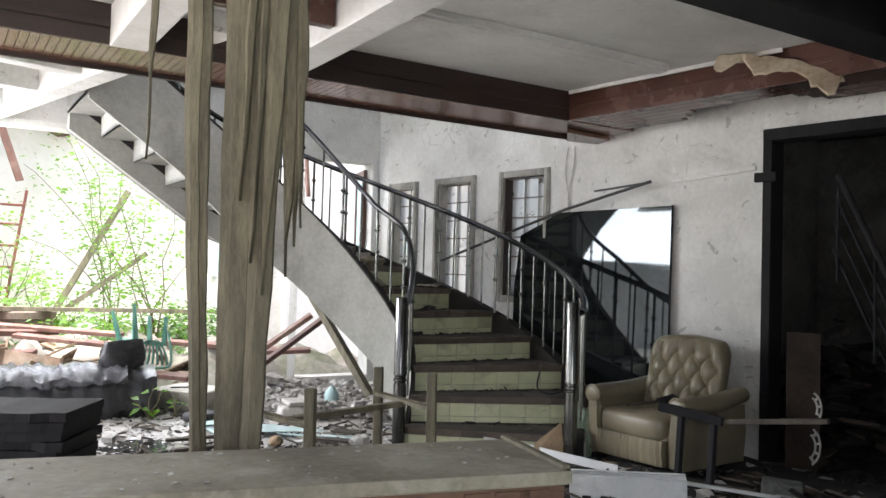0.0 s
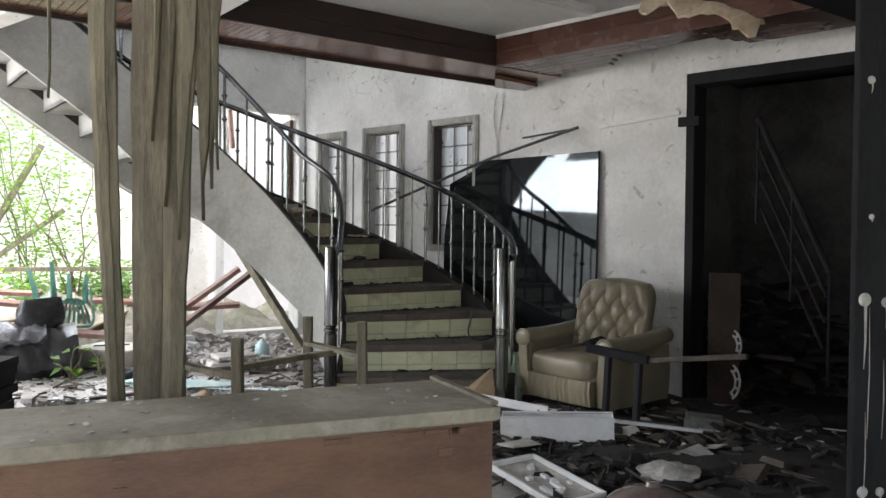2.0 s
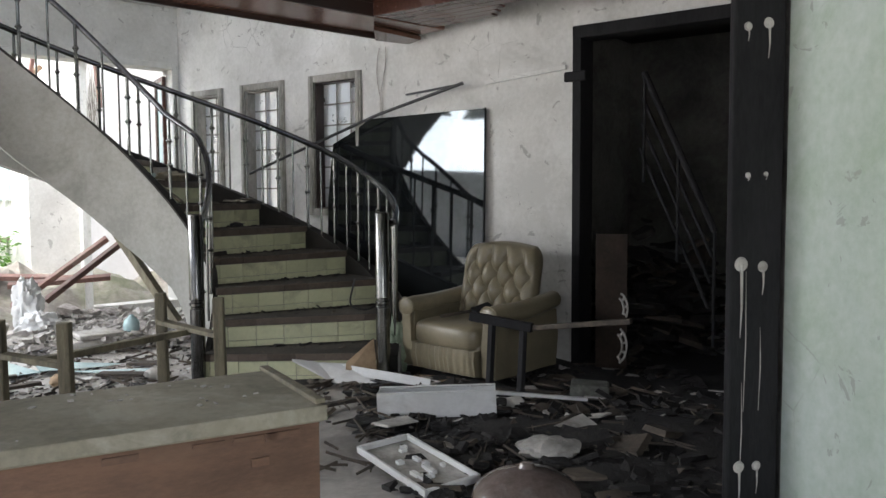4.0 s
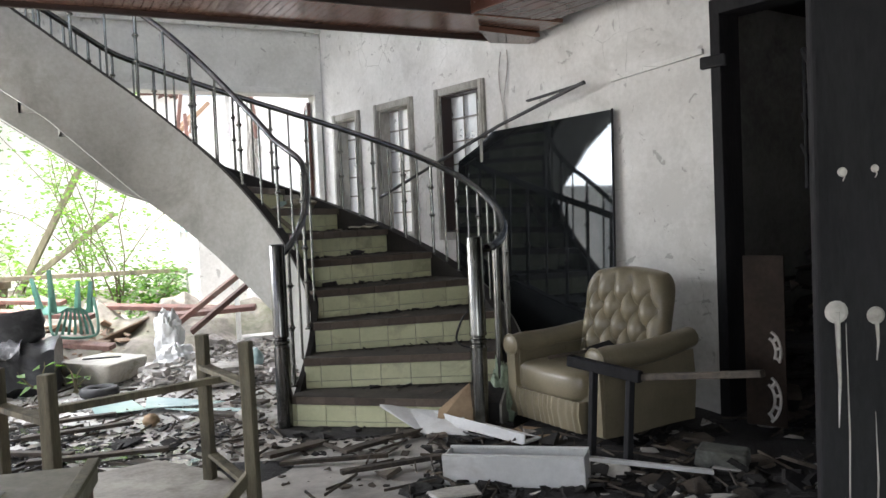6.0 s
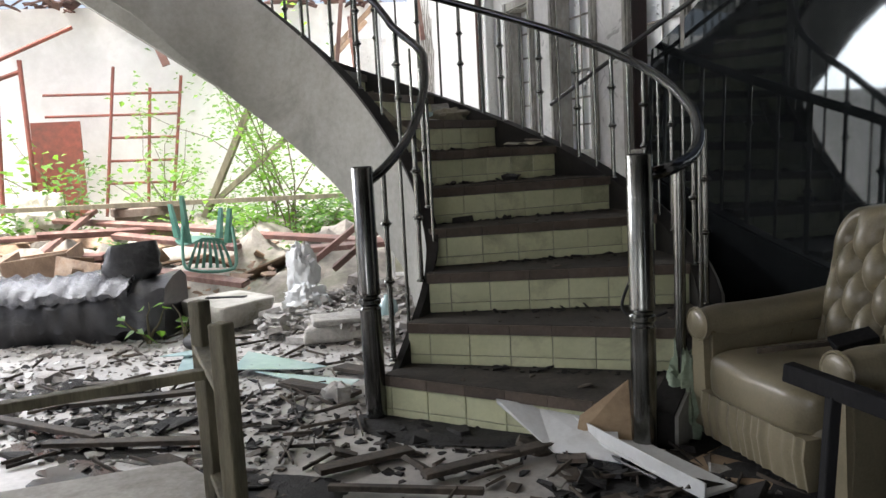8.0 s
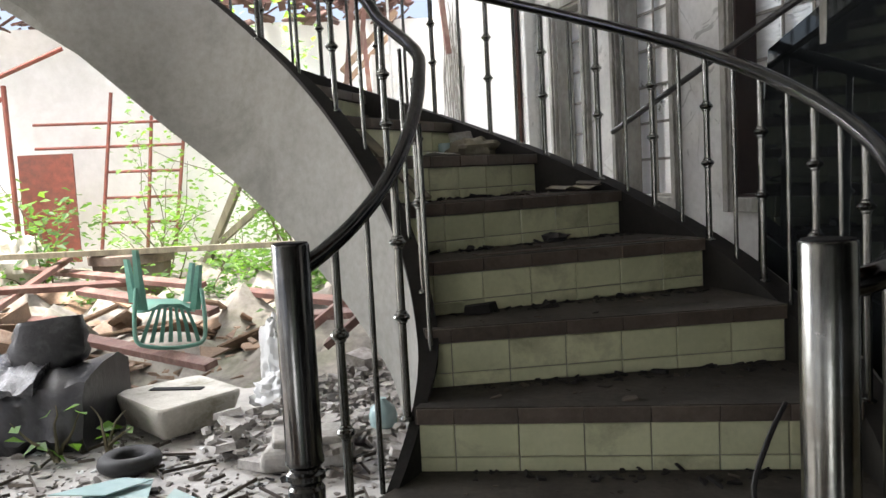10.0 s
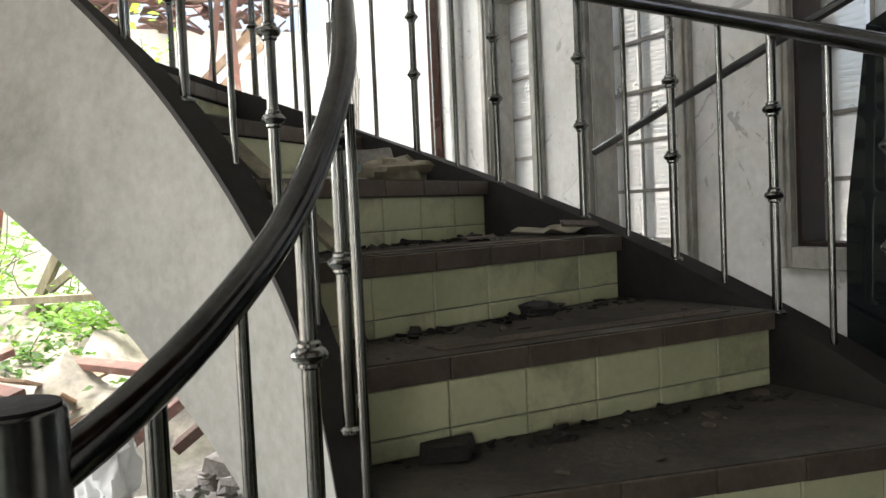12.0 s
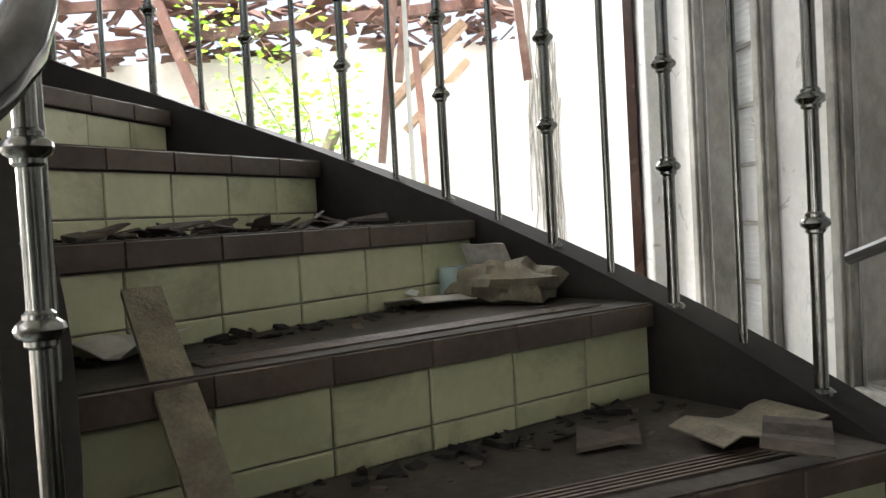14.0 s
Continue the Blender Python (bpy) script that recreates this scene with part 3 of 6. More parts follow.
# burnt beams and ceiling nearer the walk
for o, w, z0, mt in ((-2.62, 0.26, 2.47, CHAR), (-3.12, 0.12, 2.45, SOOT_AND_SHADE_WALL)):
    m = Mesh()
    slab(m, K, W, FAR_OUT, -2.3, length, o, o + w, z0, PANEL + 0.2)
    structure("ceiling_beam_burnt", m, mt, "charred black ceiling beam", "beam", bevel=0.012)
m = Mesh()
slab(m, K, W, FAR_OUT, -3.2, length, -9.0, -2.36, PANEL + 0.1, PANEL + 0.3)
structure("ceiling_burnt", m, CHAR, "burnt-out black ceiling", "ceiling")
for i in range(7):
    m = Mesh()
    slab(m, K, W, FAR_OUT, -2.2 + i * 0.45, -2.13 + i * 0.45, -4.6, -3.0, PANEL - 0.08, PANEL + 0.09)
    structure("ceiling_joist", m, CHAR, "charred exposed joist", "joist")
# torn ceiling board hanging at the burnt beam
m = Mesh()
rnd = random.Random(7)
rows = []
for i in range(23):
    f = i / 22
    c = Vector((1.98 + 0.57 * f, 4.85 - 0.42 * f, 0))
    z = PANEL - 0.012 - 0.2 * f ** 1.8 + 0.018 * noise.noise(Vector((f * 7, 2.0, 0)))
    wa = 0.1 + 0.09 * noise.noise(Vector((f * 6, 0.5, 0))) + rnd.uniform(-0.025, 0.025)
    wb = (0.03 + 0.11 * math.sin(f * 3.0)) * (0.75 + rnd.uniform(-0.25, 0.25))
    sec = []
    for o, dz in ((-wa * 0.6, -0.03 - 0.75 * wa), (0.0, -0.012), (wb, -0.03 - 0.25 * wb), (wb, -0.018 - 0.25 * wb), (0.0, 0.002), (-wa * 0.6, -0.016 - 0.75 * wa)):
        dz += 0.014 * noise.noise(Vector((f * 13, o * 20, 3.0)))
        sec.append((c.x + EO.x * o, c.y + EO.y * o, z + dz))
    rows.append(sec)
m.strip(rows)
single("torn_board", m, PEELED, "torn curling piece of pale ceiling board", "ceiling board")

# unseen roof over the stairwell, back and side walls, added to close the room to outside light
m = Mesh()
m.prism([(-3.1, 4.0), (4.5, 2.2), (3.2, 6.0), (-0.3, 10.2), (-4.2, 7.6)], TOP, TOP + 0.15)
structure("ceiling_stairwell", m, CEIL_WHITE, "unseen white ceiling added high above the stairs", "ceiling")
m = Mesh()
m.box((-3.6, -3.4, 1.5), (2.0, 0.2, 3.2)).box((2.65, -3.4, 1.5), (1.1, 0.2, 3.2)).box((-0.25, -3.4, 0.2), (4.7, 0.2, 0.6)).box((-0.25, -3.4, 2.85), (4.7, 0.2, 0.5))
structure("wall_south", m, PLASTER, "unseen plaster wall added with a wide opening for light", "wall")
m = Mesh()
m.box((-4.6, -2.9, 1.5), (0.2, 0.9, 3.2)).box((-4.6, 2.2, 1.5), (0.2, 0.5, 3.2)).box((-4.6, -0.25, 2.85), (0.2, 4.4, 0.5))
structure("wall_west", m, PLASTER, "unseen plaster wall added on the side open to the yard", "wall")

# upper landing with its beams
LA = Vector((-1.54, 5.09, 0))
LD, LO = Vector((-0.693, 0.721, 0)), Vector((-0.721, -0.693, 0))
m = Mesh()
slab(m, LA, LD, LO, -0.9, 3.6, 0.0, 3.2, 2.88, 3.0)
structure("landing_slab", m, SHADED_STAIR_PLASTER, "white plastered underside of the upper landing, darkened for shade", "ceiling")
for args in ((-0.9, 3.6, 0.001, 0.16), (-0.9, 3.6, 1.3, 1.44), (-0.9, 3.6, 2.5, 2.64)):
    m = Mesh()
    slab(m, LA, LD, LO, *args, 2.6, 2.879)
    structure("landing_beam", m, PLASTER, "white plastered landing beam", "beam", bevel=0.006)
for s in (0.9, 1.75, 2.6):
    m = Mesh()
    slab(m, LA, LD, LO, s, s + 0.13, 0.161, 1.299, 2.64, 2.879)
    slab(m, LA, LD, LO, s, s + 0.13, 1.441, 2.499, 2.64, 2.879)
    structure("landing_beam", m, PLASTER, "white plastered cross beam", "beam", bevel=0.006)


# ---------------------------------------------------------------- windows
def glass_block_window(i, s0, s1, z0, z1):
    win = thing(f"window_{i}", "glass block window in a weathered white frame", "window", "stair windows", kind="structure")
    fw = 0.062
    for a, b, c, d in ((s0 - fw, s0, z0 - fw, z1 + fw), (s1, s1 + fw, z0 - fw, z1 + fw)):
        m = Mesh()
        wall_block(m, a, b, c, d, -0.028, -0.002)
        wall_block(m, a + 0.012, b - 0.012, c, d, -0.04, -0.029)
        part("window_frame", m, WINDOW_FRAME, win, bevel=0.004)
    for c, d in ((z1, z1 + fw), (z0 - fw, z0)):
        m = Mesh()
        wall_block(m, s0 + 0.001, s1 - 0.001, c, d, -0.028, -0.002)
        part("window_frame", m, WINDOW_FRAME, win, bevel=0.004)
    for a, b, c, d in ((s0, s0 + 0.014, z0, z1), (s1 - 0.014, s1, z0, z1), (s0 + 0.014, s1 - 0.014, z1 - 0.012, z1), (s0 + 0.014, s1 - 0.014, z0, z0 + 0.012)):
        m = Mesh()
        wall_block(m, a, b, c, d, 0.0, 0.097)
        part("reveal", m, WOOD_DARK if i == 1 else WINDOW_FRAME, win, "grimy window reveal")
    cols = 3 if s1 - s0 > 0.45 else 2
    nr = 6
    m = Mesh()
    bars = 0.013
    ws, hs = (s1 - s0) / cols, (z1 - z0) / nr
    for k in range(cols + 1):
        a = s0 + k * ws
        wall_block(m, max(a - bars / 2, s0), min(a + bars / 2, s1), z0, z1, 0.1, 0.17)
    for k in range(nr + 1):
        b = z0 + k * hs
        wall_block(m, s0, s1, max(b - bars / 2, z0), min(b + bars / 2, z1), 0.098, 0.172)
    part("mortar_grid", m, MORTAR, win)
    for c in range(cols):
        for r in range(nr):
            m = Mesh()
            a, b = s0 + c * ws + bars / 2, s0 + (c + 1) * ws - bars / 2
            lo, hi = z0 + r * hs + bars / 2, z0 + (r + 1) * hs - bars / 2
            wall_block(m, a, b, lo, hi, 0.105, 0.165)
            n = 8
            for k in range(n):
                zz = lo + 0.015 + (hi - lo - 0.03) * k / n
                wall_block(m, a + 0.016, b - 0.016, zz, zz + (hi - lo - 0.03) / n * 0.55, 0.1005, 0.1045)
            ob = part("pane", m, GLASS_BLOCK, win)
            ob.visible_shadow = False


for i, w in enumerate(WINDOWS):
    glass_block_window(i + 1, *w)

# moulded frame round the yard opening and its red casement
opening = thing("window_4", "moulded white opening to the yard with a red casement", "window", kind="structure")
m = Mesh()
far_block(m, 0.02, 0.08, 0.14, 2.62, -0.02, -0.002)
part("window_frame", m, PLASTER, opening, bevel=0.005)
m = Mesh()
far_block(m, 0.081, 3.75, 2.561, 2.62, -0.02, -0.002)
part("window_frame", m, PLASTER, opening, bevel=0.005)
casement = tagged(new("casement"), "red-brown wooden casement standing open")
casement.parent = opening
casement.matrix_basis = Matrix.Translation(far_point(0.11, 0.12, 0.9)) @ pose(0, 0, 0, 0, 0, 108)
m = Mesh()
m.box((0.02, 0, 0.8), (0.05, 0.035, 1.6)).box((0.38, 0, 0.8), (0.05, 0.035, 1.6))
m.box((0.2, 0, 1.575), (0.31, 0.034, 0.05)).box((0.2, 0, 0.62), (0.31, 0.034, 0.05)).box((0.2, 0, 0.025), (0.31, 0.034, 0.05)).box((0.2, 0, 0.3), (0.31, 0.02, 0.55))
part("sash", m, WOOD_RED, casement, bevel=0.003)
part("glazing", Mesh().box((0.2, 0, 1.1), (0.31, 0.006, 0.9)), PALE_GLASS, casement)


# ---------------------------------------------------------------- winding stair
TURN_END, GOING = 120.5, 0.29    # past this angle the flight runs straight on to the landing


def polar(r, deg, z):
    a = radians(min(deg, TURN_END))
    run = max(deg - TURN_END, 0.0) / STEP * GOING
    return (CX + r * math.cos(a) + W.x * run, CY + r * math.sin(a) + W.y * run, z)


def riser_deg(n):
    return -11 + STEP * (n - 1)


def smooth01(x):
    x = max(0.0, min(1.0, x))
    return x * x * (3 - 2 * x)


def inner_radius(deg):
    """From the stair's axis to its inner edge, which is drawn round an axis of its own and draws in to the newel."""
    a = radians(min(deg, TURN_END))
    dx, dy = CX - IX, CY - IY
    rr = 1.19 - 0.15 * smooth01((28 - deg) / 42)
    b = dx * math.cos(a) + dy * math.sin(a)
    return -b + math.sqrt(b * b - (dx * dx + dy * dy - rr * rr))


def outer_radius(deg):
    return R_OUT - 0.16 * smooth01((12 - deg) / 22)


def inner_top(deg):
    return 0.06 + 0.0169 * (min(deg, TURN_END) + 11) + 0.0161 * max(deg - TURN_END, 0)


def inner_bottom(deg):
    if deg > TURN_END:
        return 1.534 + 0.0206 * min(deg - TURN_END, 26.5) + 0.0153 * max(deg - TURN_END - 26.5, 0)
    z = 0.87 + 0.0164 * (deg - 80) if deg > 80 else 0.87 - 0.0135 * (80 - deg)
    return max(z * smooth01((deg - 30) / 26) if deg < 56 else z, 0.0)


def stringer_depth(deg):
    return 0.042 - 0.027 * smooth01((75 - deg) / 35)


def outer_top(deg):
    return 0.147 + 0.0152 * (min(deg, TURN_END) + 11) + 0.0150 * max(deg - TURN_END, 0)


def sector(mesh, d0, d1, z0, z1, k=4, pad=0.0):
    rows = []
    for i in range(k + 1):
        d = d0 + (d1 - d0) * i / k
        a, b = inner_radius(d) + pad, outer_radius(d) - pad
        rows.append([polar(a, d, z0), polar(b, d, z0), polar(b, d, z1), polar(a, d, z1)])
    return mesh.strip(rows)


stair = thing("winding_staircase", "curved staircase with yellow-green tiled risers and plastered stringers", "staircase")
TILE_W = 0.19
tile_cache = {}


def tile_mesh(w, h, material, name):
    key = (round(w, 3), round(h, 3), name)
    if key not in tile_cache:
        e, gap = (0.0025, 0.003) if name == "tile" else (0.0015, 0.0012)
        me = Mesh()
        # a thin tile with eased front edges: x along, y out of the riser, z up
        x0, x1, z0, z1 = 0.0, w - gap, 0.0, h - gap
        back = [(x0, 0, z0), (x1, 0, z0), (x1, 0, z1), (x0, 0, z1)]
        mid = [(x0, -0.005, z0), (x1, -0.005, z0), (x1, -0.005, z1), (x0, -0.005, z1)]
        fr = [(x0 + e, -0.0075, z0 + e), (x1 - e, -0.0075, z0 + e), (x1 - e, -0.0075, z1 - e), (x0 + e, -0.0075, z1 - e)]
        me.strip([back, mid, fr])
        tile_cache[key] = me.data(name, material)
    return tile_cache[key]


for n in range(1, COUNT + 1):
    d0, d1 = riser_deg(n), riser_deg(n + 1)
    z = n * RISE
    riser = part("riser", sector(Mesh(), d0, d0 + 3.2, z - RISE - 0.035, z - 0.051, 1), MORTAR, stair, "riser faced with yellow-green tiles")
    tread = part("tread", sector(Mesh(), d0 - 0.5, d1 + 2.9, z - 0.05, z), TREAD, stair, "dusty tread with a brown tiled nosing")
    part("step_soffit", sector(Mesh(), d0 + 3.25, d1 + 4.2, z - 0.085, z - 0.052), SHADED_STAIR_PLASTER, stair, "plastered underside of a step")
    part("step_soffit", sector(Mesh(), d0 + 3.21, d0 + 4.2, z - RISE - 0.085, z - 0.086, 1), SHADED_STAIR_PLASTER, stair)
    a = radians(min(d0, TURN_END))
    ox, oy, _ = polar(0.0, d0, 0.0)
    base = Matrix(((math.cos(a), -math.sin(a), 0, ox), (math.sin(a), math.cos(a), 0, oy), (0, 0, 1, 0), (0, 0, 0, 1)))
    r_in, r = inner_radius(d0) + 0.004, outer_radius(d0) - 0.004
    while r > r_in + 0.01:
        w = min(TILE_W, r - r_in)
        for h, z0, mt, nm, par, out in ((0.1, z - 0.15, TILE, "tile", riser, 0.0), (0.045, z - 0.195, TILE, "tile", riser, 0.0), (0.047, z - 0.049, NOSING, "nosing_tile", tread, -0.5)):
            ob = part(nm, tile_mesh(w, h, mt, nm), mt, par)
            shift = 0.0 if out == 0.0 else -(math.radians(0.5) * (r - w / 2) if d0 < TURN_END else 0.011)
            ob.matrix_basis = base @ Matrix.Translation((r - w, shift, z0)) @ (pose(0, 0, 0, 0, 0, 0))
        r -= TILE_W
    # grooved strip near the front of the tread
    if n in (5, 6, 7):
        g = Mesh()
        for k in range(5):
            rows = [[polar(rr, d0 + (0.035 + k * 0.013) / rr * 57.3, zz) for rr, zz in ((1.25, z + 0.0005), (2.1, z + 0.0005), (2.1, z + 0.004), (1.25, z + 0.004))],
                    [polar(rr, d0 + (0.041 + k * 0.013) / rr * 57.3, zz) for rr, zz in ((1.25, z + 0.0005), (2.1, z + 0.0005), (2.1, z + 0.004), (1.25, z + 0.004))]]
            g.strip(rows)
        part("tread_groove", g, NOSING, stair)
# the topmost tread runs on to the landing
part("tread", sector(Mesh(), riser_deg(15) + 2, 179, COUNT * RISE - 0.12, COUNT * RISE), TREAD, stair)


def band(mesh, r_a, r_b, d0, d1, lo, hi, k=56):
    rows = []
    for i in range(k + 1):
        d = d0 + (d1 - d0) * i / k
        rows.append([polar(r_a(d), d, lo(d)), polar(r_b(d), d, lo(d)), polar(r_b(d), d, hi(d)), polar(r_a(d), d, hi(d))])
    return mesh.strip(rows)


part("inner_stringer", band(Mesh(), lambda d: inner_radius(d) - stringer_depth(d), inner_radius, -9, 181, inner_bottom, inner_top), SHADED_STAIR_PLASTER, stair, "grey-white plastered inner stringer, darkened for shade", smooth=True)
part("stringer_cap", band(Mesh(), lambda d: inner_radius(d) - stringer_depth(d) - 0.007, lambda d: inner_radius(d) + 0.012 + 0.035 * smooth01((d - 15) / 15) * smooth01((100 - d) / 25), -9, 166, lambda d: inner_top(d) + 0.001, lambda d: inner_top(d) + 0.022), STRINGER_DARK, stair, "dark cap of the inner stringer", smooth=True)
part("stringer_lining", band(Mesh(), lambda d: inner_radius(d) + 0.001, lambda d: inner_radius(d) + 0.012, -9, 166, lambda d: max(inner_top(d) - 0.3, 0.0), inner_top), STRINGER_DARK, stair, "dark lining beside the steps", smooth=True)
part("outer_stringer", band(Mesh(), outer_radius, lambda d: outer_radius(d) + 0.1, -10, 181, lambda d: max(outer_top(d) - 0.3, 0), outer_top), STRINGER_DARK, stair, "dark grimy outer stringer", smooth=True)
part("outer_face", band(Mesh(), lambda d: outer_radius(d) + 0.101, lambda d: outer_radius(d) + 0.115, -10, 181, lambda d: max(outer_top(d) - 0.56, 0), lambda d: outer_top(d) - 0.01), SHADED_STAIR_PLASTER, stair, "plastered outer face", smooth=True)

part("outer_band", band(Mesh(), lambda d: outer_radius(d) + 0.001, lambda d: outer_radius(d) + 0.1, 30, 181, lambda d: max(outer_top(d) - 0.55, 0), lambda d: max(outer_top(d) - 0.301, 0.001)), SHADED_STAIR_PLASTER, stair, "plastered lower band of the outer stringer", smooth=True)

# the skirt's dark colour stands in for the shade on this side
part("outer_skirt", band(Mesh(), lambda d: outer_radius(d) + 0.02, lambda d: outer_radius(d) + 0.095, 0, 64, lambda d: 0.0, lambda d: max(outer_top(d) - 0.56, 0.002)), SOOT_AND_SHADE_WALL, stair, "plastered wall under the outer stringer, coloured dark for shade", smooth=True)

# railings
rail_in = [Vector(p) for p in ((0.05, 5.735, 1.055), (0.07, 5.82, 1.09), (0.085, 5.95, 1.15), (0.094, 6.12, 1.245), (0.096, 6.26, 1.36), (0.08, 6.40, 1.49), (0.036, 6.535, 1.61), (-0.03, 6.66, 1.71))]
for i in range(22):
    a = radians(53 + 3.1 * i)
    near = 1 - smooth01(i / 15)
    rr = 1.172 + 0.06 * near
    x, y = IX + rr * math.cos(a), IY + rr * math.sin(a)
    d = math.degrees(math.atan2(y - CY, x - CX))
    rail_in.append(Vector((x, y, 1.62 + 0.0158 * (d - 35) - 0.13 * near)))
last = rail_in[-1]
rail_in += [last + W * (0.3 * i) + Vector((0, 0, 0.2 * i)) for i in range(1, 5)]
rail_out = [Vector((1.26, 5.525, 1.05)), Vector((1.32, 5.58, 1.065)), Vector(polar(2.16, -1, 1.1)), Vector(polar(2.19, 5, 1.17))]
rail_out += [Vector(polar(2.2, d, 0.9586 + 0.0139 * (d + 11))) for d in range(11, 179, 4)]


def refine(pts, k=3):
    """Points along a smooth curve through pts."""
    out = []
    for i in range(len(pts) - 1):
        p0, p1, p2, p3 = pts[max(i - 1, 0)], pts[i], pts[i + 1], pts[min(i + 2, len(pts) - 1)]
        for j in range(k):
            t = j / k
            out.append(0.5 * ((2 * p1) + (p2 - p0) * t + (2 * p0 - 5 * p1 + 4 * p2 - p3) * t * t + (3 * p1 - p0 - 3 * p2 + p3) * t ** 3))
    return out + [pts[-1]]


rail = part("handrail", Mesh().tube(refine(rail_in), 0.022, 16), RAIL_STEEL, stair, "polished dark steel inner handrail", smooth=True)
rail = part("handrail", Mesh().tube(refine(rail_out), 0.025, 16), RAIL_STEEL, stair, "polished steel outer handrail", smooth=True)


def rail_height(pts, x, y):
    best = min(range(len(pts)), key=lambda i: (pts[i].x - x) ** 2 + (pts[i].y - y) ** 2)
    return pts[best].z


rail_in_f, rail_out_f = refine(rail_in, 6), refine(rail_out, 6)


def baluster(x, y, z0, z1, kind):
    prof = [(0.0085, z0), (0.0085, z1)]
    if kind:
        prof = [(0.0125, z0)]
        marks = [z0 + (z1 - z0) * q for q in ((0.42, 0.72) if kind == 1 else (0.3, 0.86))]
        for q in marks:
            prof += [(0.0125, q - 0.02), (0.017, q - 0.016), (0.017, q - 0.011), (0.024, q - 0.006), (0.0265, q), (0.024, q + 0.006), (0.017, q + 0.011), (0.017, q + 0.016), (0.0125, q + 0.02)]
        prof.append((0.0125, z1))
    ob = part("baluster", Mesh().lathe(prof, (x, y, 0), 12), STEEL, stair, "ringed steel baluster" if kind else "thin steel baluster", smooth=True)
    if kind:
        part("collar", Mesh().lathe([(0.024, z0), (0.024, z0 + 0.006), (0.017, z0 + 0.012)], (x, y, 0), 12), STEEL, ob, smooth=True)


for k in range(41):
    d = 4.3 + 4.3 * k
    x, y, _ = polar(outer_radius(d) + 0.035, d, 0)
    baluster(x, y, outer_top(d) - 0.01, rail_height(rail_out_f, x, y) - 0.01, (1, 0)[(k + 1) % 2])
for k, d in enumerate((-2, 7, 17, 27, 37, 47, 57, 67, 77, 87, 97, 107, 117, 127, 138, 149, 160)):
    r = inner_radius(d) - 0.035 + 0.06 * smooth01((d - 15) / 15) * smooth01((100 - d) / 25)
    x, y, _ = polar(r, d, 0)
    baluster(x, y, inner_top(d) + 0.01, rail_height(rail_in_f, x, y) - 0.01, (1, 0)[k % 2])


def newel(x, y, h, r, metal):
    prof = [(r, 0.0), (r, 0.50), (r * 0.86, 0.508), (r * 0.86, 0.515), (r * 1.06, 0.525), (r * 1.06, 0.54), (r * 0.84, 0.548), (r * 0.84, 0.556), (r * 1.06, 0.566), (r * 1.06, 0.578), (r, 0.59), (r, h - 0.004), (r * 0.95, h)]
    ob = part("newel_post", Mesh().lathe(prof, (x, y, 0), 22), metal, stair, "stout ringed steel newel post", smooth=True)
    # black disc on the closed post stands in for shade inside its open top
    part("cap", Mesh().lathe([(r * 0.9, h), (r * 0.9, h + 0.003), (r * 0.6, h + 0.004)], (x, y, 0), 20), CHAR, ob, "dark disc for the shaded open top", smooth=True)


newel(1.229, 5.51, 1.125, 0.047, STEEL)
newel(0.032, 5.726, 1.12, 0.047, DIM_NEWEL_STEEL)
# second post of the right pair
part("newel_post", Mesh().lathe([(0.022, 0.05), (0.022, 1.08)], polar(2.13, -5.0, 0.0), 16), STEEL, stair, "slim steel post", smooth=True)


# ---------------------------------------------------------------- things in the room
def rounded(points, r, k=3):
    """A closed outline with its corners rounded."""
    out = []
    n = len(points)
    for i in range(n):
        p, a, b = Vector(points[i]), Vector(points[i - 1]), Vector(points[(i + 1) % n])
        u, v = (a - p).normalized(), (b - p).normalized()
        for j in range(k + 1):
            t = j / k
            q = (1 - t) ** 2 * (p + u * r) + 2 * t * (1 - t) * p + t * t * (p + v * r)
            out.append(q)
    return out


def cushion(mesh, c, s, bulge=0.03, n=14, e=4.0, dent=None):
    """A stuffed block: a rounded box that swells; dent(u, v) presses into its front (-y)."""
    rows = []
    for j in range(n + 1):
        lat = -math.pi / 2 + math.pi * j / n
        row = []
        for i in range(2 * n):
            lon = 2 * math.pi * i / (2 * n)
            def pw(x):
                return math.copysign(abs(x) ** (2 / e), x)
            x = pw(math.cos(lat)) * pw(math.cos(lon))
            y = pw(math.cos(lat)) * pw(math.sin(lon))
            z = pw(math.sin(lat))
            row.append((c[0] + x * s[0] / 2, c[1] + y * s[1] / 2, c[2] + z * s[2] / 2))
        rows.append(row)
    return mesh.strip(rows)


